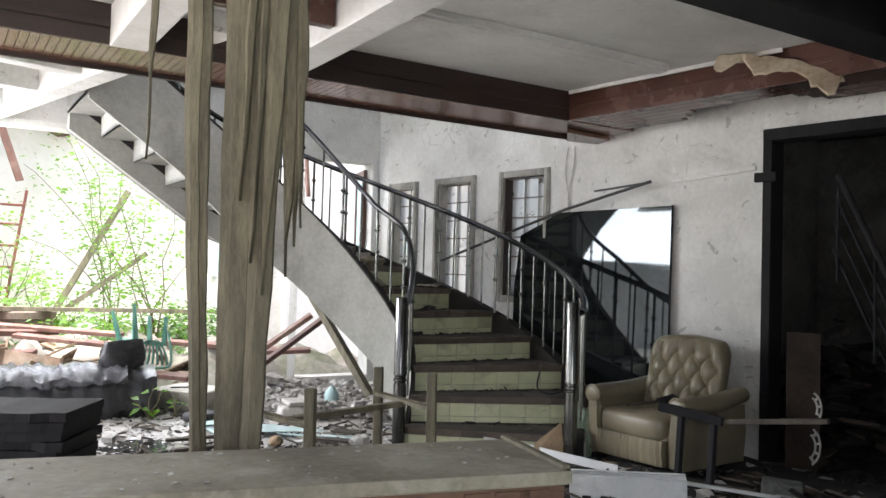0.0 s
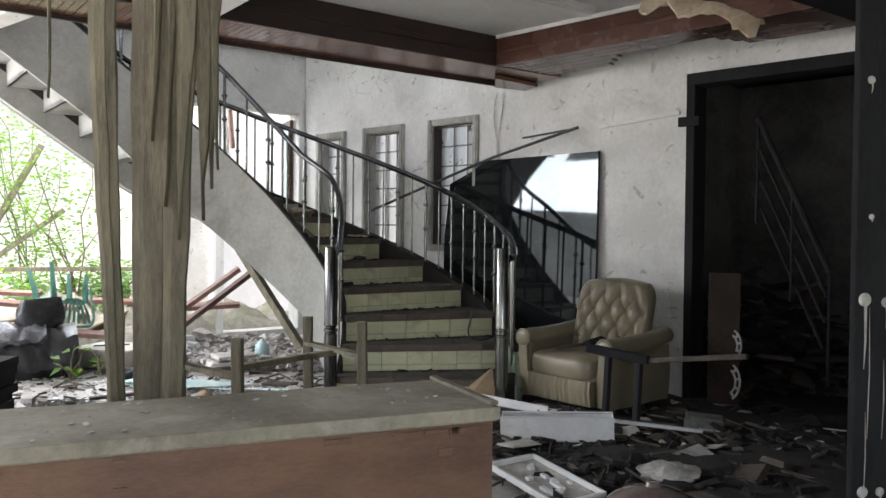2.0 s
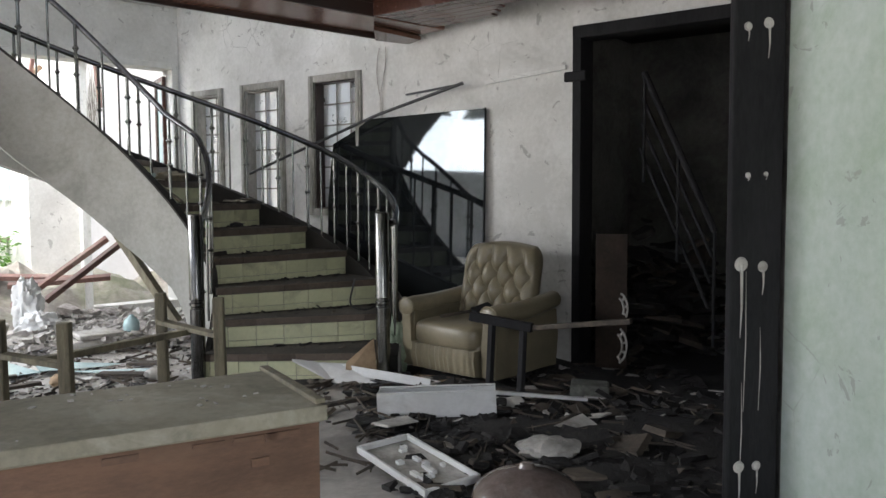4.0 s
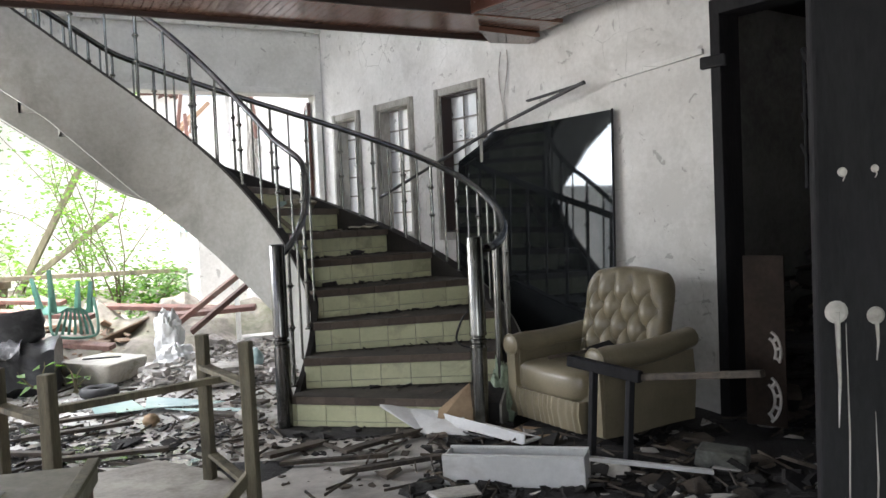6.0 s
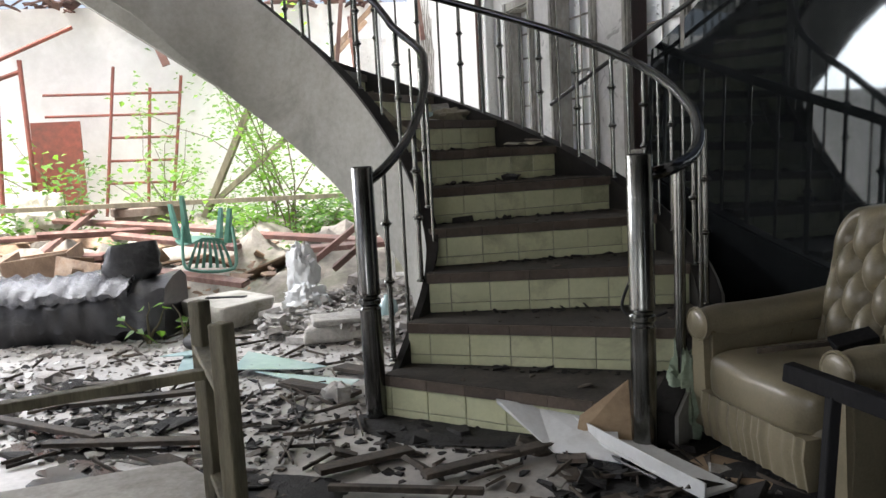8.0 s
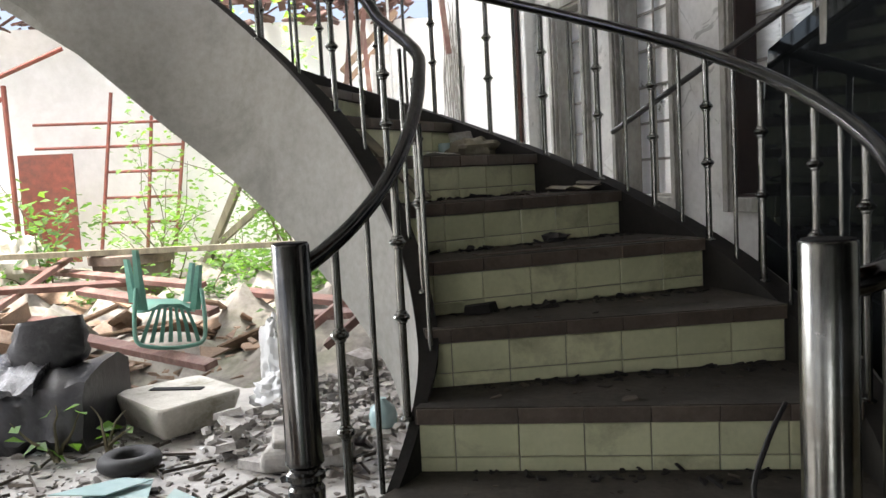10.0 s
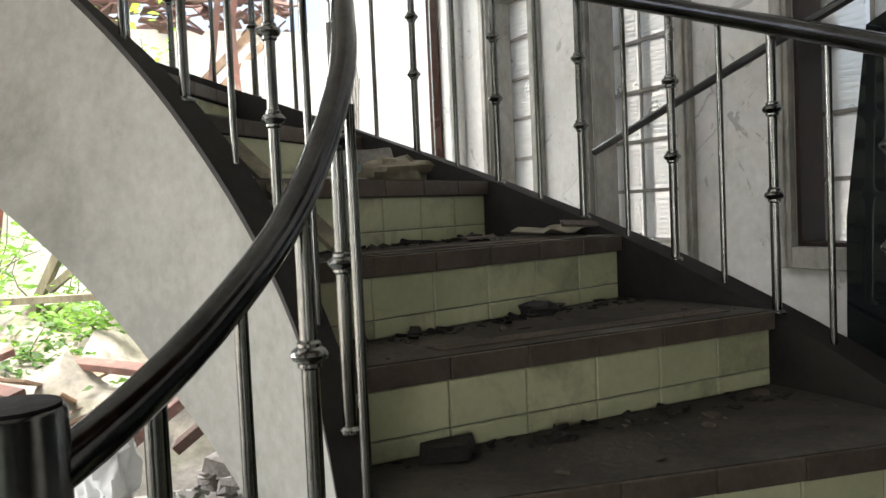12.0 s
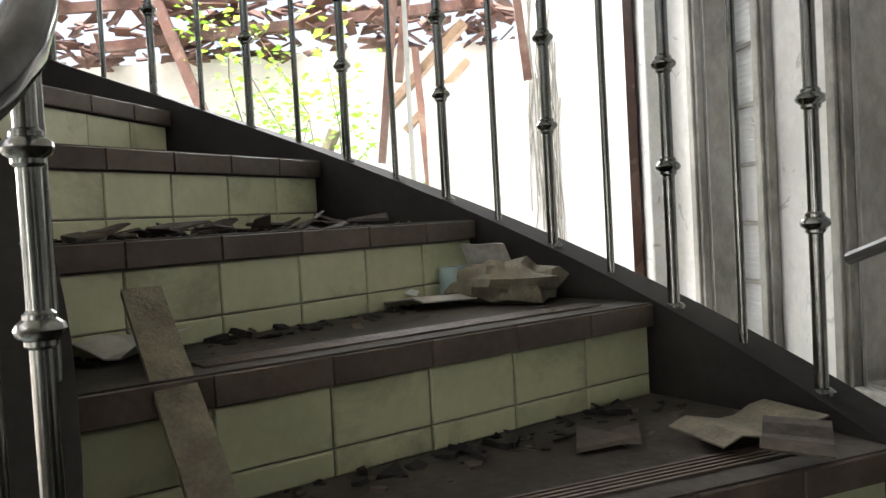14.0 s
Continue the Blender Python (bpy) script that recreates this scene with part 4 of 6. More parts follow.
def armchair(at):
    """Local: x across, -y forward, z up."""
    ch = thing("armchair", "worn tan leather armchair with a button-tufted back, on the sooty floor", "armchair", at=at)
    base = Mesh()
    cushion(base, (0, -0.02, 0.2), (0.66, 0.72, 0.28), e=8)
    part("base", base, LEATHER, ch, smooth=True)
    skirt = Mesh()
    n = 150
    rows = []
    for i in range(n + 1):
        x = -0.31 + 0.62 * i / n
        y = -0.4 + 0.004 * math.sin(x * 120 + 2 * math.sin(x * 19)) + 0.002 * math.sin(x * 67)
        rows.append([(x, y, 0.09), (x, y + 0.06, 0.09), (x, y + 0.06, 0.27), (x, y - 0.012, 0.27), (x, y - 0.02, 0.2)])
    skirt.strip(rows)
    part("gathered_front", skirt, LEATHER, ch, "gathered leather front panel", smooth=True)
    seat = Mesh()
    cushion(seat, (0, -0.09, 0.345), (0.64, 0.68, 0.2), e=5, n=18)
    part("seat", seat, LEATHER, ch, "sagging tan seat cushion", smooth=True)
    # tufted back: puffed diamonds between the buttons, pleats above and below
    nx, nz = 92, 84
    bw, bh = 0.70, 0.63
    px, pz, zb = 0.155, 0.235, 0.15
    rows_z = [zb + pz / 2 * r for r in range(4)]
    buttons = [(px * (k - (2 if r % 2 == 0 else 1.5)), z) for r, z in enumerate(rows_z) for k in range(5 if r % 2 == 0 else 4)]
    g = Mesh()
    front, rear = [], []
    for j in range(nz + 1):
        for i in range(nx + 1):
            u, v = i / nx, j / nz
            x, z = (u - 0.5) * bw, v * bh
            eu, ev = abs(2 * u - 1), max(0.0, 2 * v - 1)
            edge = max(0.0, 1 - eu ** 6) ** 0.5 * max(0.0, 1 - ev ** 7) ** 0.5
            wide = 1.0 - 0.16 * max(0.0, (v - 0.72) / 0.28) ** 2.5
            zz = min(max(z, zb - pz / 4), rows_z[-1])
            pp, qq = math.pi * (x / px + (zz - zb) / pz), math.pi * (x / px - (zz - zb) / pz)
            puff = (abs(math.sin(pp)) * abs(math.sin(qq))) ** 0.42
            fade = smooth01((1 - eu) / 0.16) * smooth01((1 - v) / 0.13)
            dent = sum(0.02 * math.exp(-((x - bx) ** 2 + (z - bz) ** 2) / 0.0007) for bx, bz in buttons)
            y = -0.10 * edge - 0.012 + (0.05 * (1 - puff) + dent) * fade * edge
            crown = 0.035 * (1 - math.cos((u - 0.5) * 3.0)) * v
            front.append((x * wide, 0.2 + y + 0.2 * z, 0.36 + z - crown))
            rear.append((x * wide, 0.212 + 0.09 * edge + 0.2 * z, 0.36 + z - crown))
    k = nx + 1
    off = len(front)
    quads = [(j * k + i, j * k + i + 1, (j + 1) * k + i + 1, (j + 1) * k + i) for j in range(nz) for i in range(nx)]
    ring = [i for i in range(k)] + [j * k + nx for j in range(1, nz + 1)] + [nz * k + i for i in range(nx - 1, -1, -1)] + [j * k for j in range(nz - 1, 0, -1)]
    rim = [(ring[i], off + ring[i], off + ring[(i + 1) % len(ring)], ring[(i + 1) % len(ring)]) for i in range(len(ring))]
    g.add(front + rear, quads + [tuple(off + q for q in reversed(f)) for f in quads] + rim)
    part("backrest", g, LEATHER, ch, "diamond button-tufted backrest", smooth=True)
    for bx, bz in buttons:
        part("button", Mesh().lathe([(0.0, -0.006), (0.008, -0.003), (0.008, 0.002), (0.0, 0.005)], (0, 0, 0), 8), LEATHER, ch, smooth=True).matrix_basis = Matrix.Translation((bx, 0.148 + 0.2 * bz, 0.36 + bz)) @ pose(0, 0, 0, 90)
    for sx in (-1, 1):
        arm = Mesh()
        rows = []
        for i in range(15):
            f = i / 14
            y = -0.36 + 0.74 * f
            cz, cx = 0.52 - 0.02 * math.sin(f * 3.1) + 0.05 * f, sx * (0.4 + 0.012 * math.sin(f * 3))
            rr = 0.088 * (0.75 + 0.25 * smooth01(f * 8)) * (1 - 0.15 * f)
            row = []
            for a in range(16):
                t = 2 * math.pi * a / 16
                row.append((cx + rr * 1.05 * math.cos(t), y, cz + rr * 0.85 * math.sin(t)))
            rows.append(row)
        arm.strip(rows)
        ob = part("armrest", arm, LEATHER, ch, "rolled leather armrest", smooth=True)
        side = Mesh()
        rows = []
        for i in range(9):
            f = i / 8
            y = -0.345 + 0.72 * f
            rows.append([(sx * 0.325, y, 0.08), (sx * (0.44 + 0.01 * math.sin(f * 6)), y, 0.08), (sx * 0.455, y, 0.3), (sx * 0.44, y, 0.5), (sx * 0.33, y, 0.5)])
        side.strip(rows)
        part("side_panel", side, LEATHER, ch, smooth=True)
        sc = Mesh()
        rows = []
        for i in range(4):
            y = -0.366 - 0.006 * i
            rr = (0.07, 0.07, 0.062, 0.045)[i]
            rows.append([(sx * 0.4 + rr * math.cos(2 * math.pi * a / 16), y, 0.52 + rr * 0.85 * math.sin(2 * math.pi * a / 16)) for a in range(16)])
        sc.strip(rows)
        part("arm_front", sc, LEATHER, ob, "pleated round arm front", smooth=True)
        part("welt", Mesh().tube([(sx * (0.4 + 0.075 * math.cos(t)), -0.368, 0.52 + 0.066 * math.sin(t)) for t in [2 * math.pi * q / 20 for q in range(21)]], 0.006, 6), LEATHER, ob, "leather piping", smooth=True)
        fp = Mesh()
        fp.strip([[(sx * 0.335, -0.36, 0.09), (sx * 0.44, -0.36, 0.09), (sx * 0.44, -0.335, 0.09), (sx * 0.335, -0.335, 0.09)], [(sx * 0.34, -0.375, 0.3), (sx * 0.445, -0.372, 0.3), (sx * 0.445, -0.335, 0.3), (sx * 0.34, -0.335, 0.3)], [(sx * 0.355, -0.37, 0.47), (sx * 0.435, -0.37, 0.47), (sx * 0.435, -0.335, 0.47), (sx * 0.355, -0.335, 0.47)]])
        part("front_panel", fp, LEATHER, ch, smooth=True)
    return ch


armchair(Matrix.Translation((1.90, 5.56, 0.0)) @ pose(0, 0, 0, 0, 0, -55.5) @ Matrix.Scale(0.92, 4))

# wooden counter in front of the camera
def counter():
    o = Vector((0.59, 2.14, 0))
    right = Vector((-0.955, -0.296, 0)).normalized()   # along its length, away from the open end
    back = Vector((-0.296, 0.955, 0)).normalized()
    ct = thing("counter", "old wooden counter with a worn grey top and brown plywood sides", "counter")
    m = Mesh()
    slab(m, o, right, back, 0.0, 2.6, 0.0, 0.46, 0.70, 0.74)
    part("top", m, COUNTER_TOP, ct, "worn grey paint-flecked top", bevel=0.006)
    m = Mesh()
    slab(m, o, right, back, 0.012, 2.6, 0.012, 0.03, 0.0, 0.699)
    part("front_panel", m, COUNTER_SIDE, ct)
    m = Mesh()
    slab(m, o, right, back, 0.012, 0.03, 0.031, 0.45, 0.0, 0.699)
    part("end_panel", m, COUNTER_SIDE, ct)
    m = Mesh()
    slab(m, o, right, back, 0.012, 2.6, 0.44, 0.458, 0.0, 0.699)
    part("back_panel", m, COUNTER_SIDE, ct)
    m = Mesh()
    slab(m, o, right, back, -0.004, 2.6, -0.006, 0.0, 0.705, 0.742)
    part("edge_strip", m, COUNTER_TOP, ct, "frayed pale edge strip", bevel=0.003)
    m = Mesh()
    slab(m, o, right, back, -0.006, 0.02, 0.011, 0.46, 0.742, 0.755)
    part("edge_strip", m, WEATHERED, ct, "raised end strip", bevel=0.003)
    return o, right, back


ct_o, ct_r, ct_b = counter()
rnd = random.Random(22)
m = Mesh()
for i in range(26):
    q = rnd.uniform(0.02, 2.3)
    w, h = rnd.uniform(0.015, 0.08), rnd.uniform(0.006, 0.022)
    z = rnd.choice((0.69, 0.69, 0.69, rnd.uniform(0.35, 0.66)))
    slab(m, ct_o, ct_r, ct_b, q, q + w, 0.006, 0.0115, z - h, z)
single("veneer_scraps", m, COUNTER_SIDE, "peeling veneer scraps along the counter front", "veneer", kind="stuff")
rnd = random.Random(21)
m = Mesh()
for i in range(70):
    p = ct_o + ct_r * rnd.uniform(0.05, 2.3) + ct_b * rnd.uniform(0.03, 0.42)
    s = rnd.uniform(0.004, 0.018)
    m.box((0, 0, 0), (s, s * rnd.uniform(0.4, 1), 0.003), Matrix.Translation((p.x, p.y, 0.7425)) @ pose(0, 0, 0, rnd.uniform(-8, 8), rnd.uniform(-8, 8), rnd.uniform(0, 180)))
single("paint_flakes", m, PAPER, "pale paint flakes scattered on the counter", "flakes", kind="stuff")


# splintered timber hanging from the ceiling
def splinter(mesh, x0, x1, x2, w0, w1, w2, z0, z1, y, rnd, thick=0.03, point=False):
    rows = []
    n = 14
    for i in range(n + 1):
        f = i / n
        z = z0 + (z1 - z0) * f
        c = x0 + (x1 - x0) * min(f * 2, 1) if f < 0.5 else x1 + (x2 - x1) * (f - 0.5) * 2
        w = w0 + (w1 - w0) * min(f * 2, 1) if f < 0.5 else w1 + (w2 - w1) * (f - 0.5) * 2
        if point and f < 0.35:
            w *= max(0.06, f / 0.35)
        c += rnd.uniform(-0.004, 0.004)
        w = max(w + rnd.uniform(-0.005, 0.005), 0.003)
        t = thick * (0.8 + 0.4 * rnd.random())
        rows.append([(c - w / 2, y - t / 2, z), (c - w * 0.1, y - t * 0.85, z), (c + w / 2, y - t / 2, z), (c + w / 2, y + t / 2, z), (c - w / 2, y + t / 2, z)])
    mesh.strip(rows)


rnd = random.Random(3)
post = thing("splintered_post", "grey weathered timber post split into hanging splinters", "timber post")
for args in ((-0.45, -0.45, -0.45, 0.065, 0.1, 0.09, 0.40, 2.9, 2.5, False), (-0.38, -0.36, -0.345, 0.05, 0.09, 0.1, 0.55, 2.9, 2.49, False),
             (-0.41, -0.40, -0.38, 0.07, 0.07, 0.09, 0.42, 2.9, 2.515, False), (-0.35, -0.33, -0.31, 0.05, 0.06, 0.06, 1.2, 2.9, 2.47, True),
             (-0.285, -0.295, -0.30, 0.05, 0.05, 0.06, 1.26, 2.9, 2.5, True), (-0.262, -0.275, -0.285, 0.03, 0.04, 0.05, 1.36, 2.9, 2.52, True),
             (-0.245, -0.258, -0.27, 0.025, 0.03, 0.04, 1.42, 2.9, 2.5, True), (-0.485, -0.48, -0.49, 0.025, 0.05, 0.05, 0.45, 2.9, 2.52, False),
             (-0.43, -0.41, -0.42, 0.02, 0.03, 0.03, 1.5, 2.9, 2.465, True), (-0.39, -0.37, -0.36, 0.02, 0.02, 0.03, 1.3, 2.9, 2.46, True)):
    m = Mesh()
    splinter(m, *args[:9], rnd, 0.03, args[9])
    part("splinter", m, WEATHERED, post)
lath = thing("hanging_lath", "long grey timber lath split lengthwise, hanging from the ceiling", "timber lath")
m = Mesh()
splinter(m, -0.53, -0.59, -0.60, 0.03, 0.045, 0.05, 0.42, 2.9, 2.46, rnd, 0.02)
part("splinter", m, WEATHERED, lath)
m = Mesh()
splinter(m, -0.52, -0.565, -0.575, 0.03, 0.04, 0.05, 0.42, 2.9, 2.475, rnd, 0.02)
part("splinter", m, WEATHERED, lath)
m = Mesh()
splinter(m, -0.73, -0.72, -0.68, 0.012, 0.022, 0.03, 1.62, 2.9, 2.44, rnd, 0.012, True)
single("hanging_splinter", m, WEATHERED, "thin torn splinter hanging from the ceiling", "splinter")

# overturned table frame: four legs in the air, rails between them
tf = thing("overturned_table", "overturned weathered wooden table frame with its legs up", "table")
P3, P4 = Vector((-0.075, 4.68, 0)), Vector((0.235, 4.36, 0))
P1, P2 = Vector((-0.66, 3.98, 0)), Vector((-0.36, 3.82, 0))
for p, h in ((P1, 0.72), (P2, 0.72), (P3, 0.735), (P4, 0.74)):
    m = Mesh()
    m.beam((p.x + 0.01, p.y - 0.01, 0.015), (p.x, p.y, h), 0.052, 0.052, 35)
    part("leg", m, WEATHERED, tf, bevel=0.006)
for a, b, z in ((P3, P4, 0.56), (P1, P2, 0.55)):
    m = Mesh()
    m.beam((a.x, a.y, z + 0.02), (b.x, b.y, z - 0.01), 0.06, 0.024, 0)
    part("rail", m, WEATHERED, tf, bevel=0.004)
m = Mesh()
c0, c1 = (P1 + P2) / 2, (P3 + P4) / 2
m.beam((c0.x, c0.y, 0.545), (c1.x, c1.y, 0.55), 0.045, 0.03, 0)
part("stretcher", m, WEATHERED, tf, bevel=0.004)
m = Mesh()
m.beam((P4.x - 0.0, P4.y + 0.04, 0.07), (P3.x + 0.03, P3.y - 0.02, 0.16), 0.05, 0.02, 0)
part("rail", m, WEATHERED, tf, bevel=0.004)
m = Mesh()
m.beam((P4.x, P4.y, 0.16), (P4.x - 0.12, P4.y - 0.12, 0.02), 0.03, 0.05, 0)
part("brace", m, WEATHERED, tf, bevel=0.004)
m = Mesh()
m.prism([(-1.15, 3.75), (-0.2, 3.62), (0.28, 4.3), (-0.05, 4.78), (-0.46, 5.0), (-1.05, 4.5)], 0.012, 0.04)
ob = part("tabletop", m, DUSTY_BOARD, tf, "dusty grey upturned tabletop lying on the floor", bevel=0.004)

# broken black frame beside the armchair
bf = thing("broken_stool", "broken dark grey wooden stool frame leaning by the armchair", "stool")
A, B = Vector((1.69, 4.98, 0.5)), Vector((2.0, 4.72, 0.455))
m = Mesh()
m.beam(A, B, 0.045, 0.055, 0)
part("top_rail", m, CHAR, bf, bevel=0.006)
for f in (0.36, 0.86):
    p = A.lerp(B, f)
    m = Mesh()
    m.beam((p.x, p.y, p.z - 0.02), (p.x - 0.03, p.y - 0.03, 0.02), 0.05, 0.03, 30)
    part("leg", m, CHAR, bf, bevel=0.005)
q0, q1 = A.lerp(B, 0.1), A.lerp(B, 0.9)
m = Mesh()
m.beam((q0.x - 0.02, q0.y - 0.03, 0.04), (q1.x - 0.02, q1.y - 0.03, 0.035), 0.03, 0.045, 0)
part("bottom_rail", m, CHAR, bf, bevel=0.005)
m = Mesh()
m.beam((B.x, B.y + 0.03, 0.45), (2.42, 4.28, 0.545), 0.04, 0.03, 0)
part("side_rail", m, SCRAP, bf, "greyed loose side rail", bevel=0.005)


# mirror on the wall, with a broken upper corner
mirror = thing("mirror", "large dusty mirror, coloured dark for its reflections, with a broken corner, standing against the wall", "mirror")
pts = [(0.74, 0.03), (0.735, 1.895), (1.93, 1.885), (2.08, 1.8), (2.36, 1.69), (2.42, 1.2), (2.42, 0.03)]
m = Mesh()
n = len(pts)
m.add([on_wall(s, -0.035 - 0.04 * (1.9 - z) / 1.9, z) for s, z in pts] + [on_wall(s, -0.029 - 0.04 * (1.9 - z) / 1.9, z) for s, z in pts],
      [tuple(range(n)), tuple(range(2 * n - 1, n - 1, -1))] + [(i, n + i, n + (i + 1) % n, (i + 1) % n) for i in range(n)])
part("glass", m, MIRROR, mirror)
m = Mesh()
m.tube([on_wall(0.728, -0.038 - 0.04 * (1.9 - z) / 1.9, z) for z in (0.03, 1.9)], 0.008, 6)
part("edge", m, CHAR, mirror, "dark edge strip")

# bent rod that leans across the windows
rod = thing("bent_rod", "bent black metal rod fixed to the wall across the windows", "rod")
m = Mesh()
m.tube([(0.365, 8.046, 1.446), (0.9, 7.46, 1.68), (1.41, 6.92, 1.9), (1.968, 6.256, 2.085)], 0.013, 8)
part("rod", m, CABLE, rod, smooth=True)
m = Mesh()
m.beam((1.62, 6.72, 2.045), (1.97, 6.27, 2.08), 0.03, 0.012, 0)
part("bracket", m, CABLE, rod)
m = Mesh()
pp = [Vector(on_wall(s, -0.012, z)) for s, z in ((0.75, 2.09), (0.5, 2.11), (0.25, 2.12), (0.05, 2.14))]
m.beam(pp[0], pp[-1], 0.02, 0.03, 0)
single("conduit", m, PLASTER, "white painted conduit along the wall", "conduit")
for k, (s0, wob) in enumerate(((1.82, 0.03), (1.78, -0.035))):
    pts = [Vector(on_wall(s0 + wob * math.sin(i * 0.9 + k), -0.02, 2.47 - 0.11 * i)) for i in range(9)]
    m = Mesh()
    m.tube(refine(pts, 3), 0.005, 6)
    single("hanging_wire", m, PAPER, "thin loose wire hanging down the wall", "wire")


# white metal trough, bar and boards on the floor
def trough(at):
    tr = thing("white_trough", "dented white metal trough lying on black debris", "metal trough", at=at)
    L, Wd, H, t = 0.66, 0.16, 0.13, 0.006
    for nm, c, s in (("base", (0, 0, t / 2), (L, Wd, t)), ("side", (0, -Wd / 2 + t / 2, H / 2 + t), (L, t, H)), ("side", (0, Wd / 2 - t / 2, H / 2 + t), (L, t, H * 0.9)), ("end", (-L / 2 + t / 2, 0, H / 2 + t), (t, Wd - 2 * t, H)), ("end", (L / 2 - t / 2, 0, H / 2 + t), (t, Wd - 2 * t, H))):
        part(nm, Mesh().box(c, s), WHITE_BOARD, tr, bevel=0.002)
    for y in (-Wd / 2 + 0.014, Wd / 2 - 0.014):
        part("lip", Mesh().box((0, y, H + t + 0.004), (L, 0.026, 0.005)), WHITE_BOARD, tr, bevel=0.001)
    return tr


trough(Matrix.Translation((1.40, 4.60, 0.015)) @ pose(0, 0, 0, 2, -2, -15))
m = Mesh()
m.beam((1.73, 4.58, 0.12), (2.28, 4.56, 0.05), 0.035, 0.018, 0)
single("white_bar", m, WHITE_BOARD, "white enamelled bar lying across debris", "bar", bevel=0.003)


def board(name, pts, z, t, material, label, category, tilt=None):
    m = Mesh()
    m.prism(pts, 0.0, t)
    ob = single(name, m, material, label, category, bevel=0.002)
    ob.matrix_basis = Matrix.Translation((0, 0, z)) @ (tilt or Matrix())
    return ob


m = Mesh()
m.strip([[(0.63, 5.6, 0.165), (0.635, 5.585, 0.15), (0.64, 5.59, 0.145), (0.635, 5.605, 0.16)], [(0.8, 5.62, 0.14), (0.9, 5.42, 0.028), (0.9, 5.43, 0.02), (0.8, 5.63, 0.132)],
         [(1.12, 5.55, 0.12), (1.16, 5.36, 0.03), (1.16, 5.37, 0.02), (1.12, 5.56, 0.112)]])
single("plasterboard", m, WHITE_BOARD, "broken pointed white panel leaning on the bottom step", "panel", bevel=0.002)
ch = thing("white_channel", "long white sheet-metal channel lying on the floor", "metal channel")
m = Mesh()
m.beam((0.93, 5.68, 0.07), (1.5, 5.14, 0.05), 0.15, 0.012, 0)
part("web", m, WHITE_BOARD, ch, bevel=0.002)
m = Mesh()
m.beam((0.88, 5.64, 0.1), (1.46, 5.08, 0.075), 0.008, 0.05, 0)
part("flange", m, WHITE_BOARD, ch, bevel=0.002)
m = Mesh()
cp = [Vector(q) for q in ((0.97, 5.5, 0.05), (0.985, 5.53, 0.14), (1.17, 5.535, 0.29), (1.185, 5.5, 0.06))]
m.strip([[tuple(q) for q in cp], [tuple(q + Vector((-0.001, -0.006, 0.001))) for q in cp]])
single("card_sheet", m, CARD, "torn brown card leaning between step and newel post", "card")
board("floor_card", [(1.35, 5.35), (1.75, 5.18), (1.86, 5.4), (1.5, 5.6)], 0.03, 0.008, CARD, "flattened brown card by the armchair", "card")
m = Mesh()
m.tube(refine([Vector(p) for p in ((0.78, 5.9, 0.15), (0.86, 5.8, 0.09), (0.98, 5.62, 0.06), (1.12, 5.4, 0.04), (1.3, 5.2, 0.05))], 4), 0.006, 6)
single("floor_cable", m, CABLE, "black cable trailing over white panels", "cable", smooth=True)
m = Mesh()
m.tube(refine([Vector(p) for p in (polar(1.98, 14, 0.60), polar(1.9, 8, 0.56), polar(1.86, 5, 0.45), polar(1.95, 3.5, 0.41), polar(2.05, 4, 0.44))], 5), 0.007, 6)
single("stair_cable", m, CABLE, "black cable looped over a stair riser", "cable", smooth=True)


# ---------------------------------------------------------------- the yard
def yard(s, o, z=0.0):
    """A point in the yard: metres along the far wall, out from it, and up."""
    return Vector(far_point(s, o, z))


m = Mesh()
slab(m, CORNER, W, FAR_OUT, -3.0, 22.0, 5.6, 5.8, 0.0, 3.4)
structure("wall_yard", m, YARD_WALL, "high whitewashed yard wall", "wall")
m = Mesh()
m.box((-15.5, 4.0, 1.7), (0.2, 22.0, 3.4))
structure("wall_yard_side", m, YARD_WALL, "whitewashed side wall of the yard", "wall")

# neighbouring annex seen through the opening
annex = thing("annex", "whitewashed annex wall with dry vine stems and a small window", "building")
m = Mesh()
slab(m, CORNER, W, FAR_OUT, -2.5, 0.45, 1.6, 1.75, 0.0, 3.6)
part("wall", m, YARD_WALL, annex)
m = Mesh()
slab(m, CORNER, W, FAR_OUT, 0.45, 1.0, 1.75, 4.8, 0.0, 2.35)
part("wall", m, PLASTER, annex, "grey peeling side wall")
m = Mesh()
for a in range(2):
    slab(m, CORNER, W, FAR_OUT, 1.0 + 0.006 * a, 1.03, 2.4 + 0.35 * a, 2.66 + 0.35 * a, 1.2, 2.05)
part("window", m, PALE_GLASS, annex, "narrow dusty window")
m = Mesh()
p, q = yard(1.25, 2.0, 2.25), yard(0.75, 2.0, 2.75)
m.beam(p, q, 0.12, 0.05)
part("eaves_board", m, TIMBER, annex, "weathered eaves board")
m = Mesh()
m.beam(yard(1.25, 3.2, 2.25), yard(0.75, 3.2, 2.75), 0.12, 0.05)
part("eaves_board", m, TIMBER, annex, "weathered eaves board")
rnd = random.Random(5)
m = Mesh()
for i in range(34):
    s, z = rnd.uniform(0.24, 0.42), rnd.uniform(1.2, 2.0)
    pts = [yard(s + rnd.uniform(-0.02, 0.02), 1.594, z + 0.22 * k) for k in range(rnd.randint(3, 6))]
    m.tube(pts, 0.0035, 4)
part("dead_vine", m, MORTAR, annex, "dry vine stems clinging to the wall")
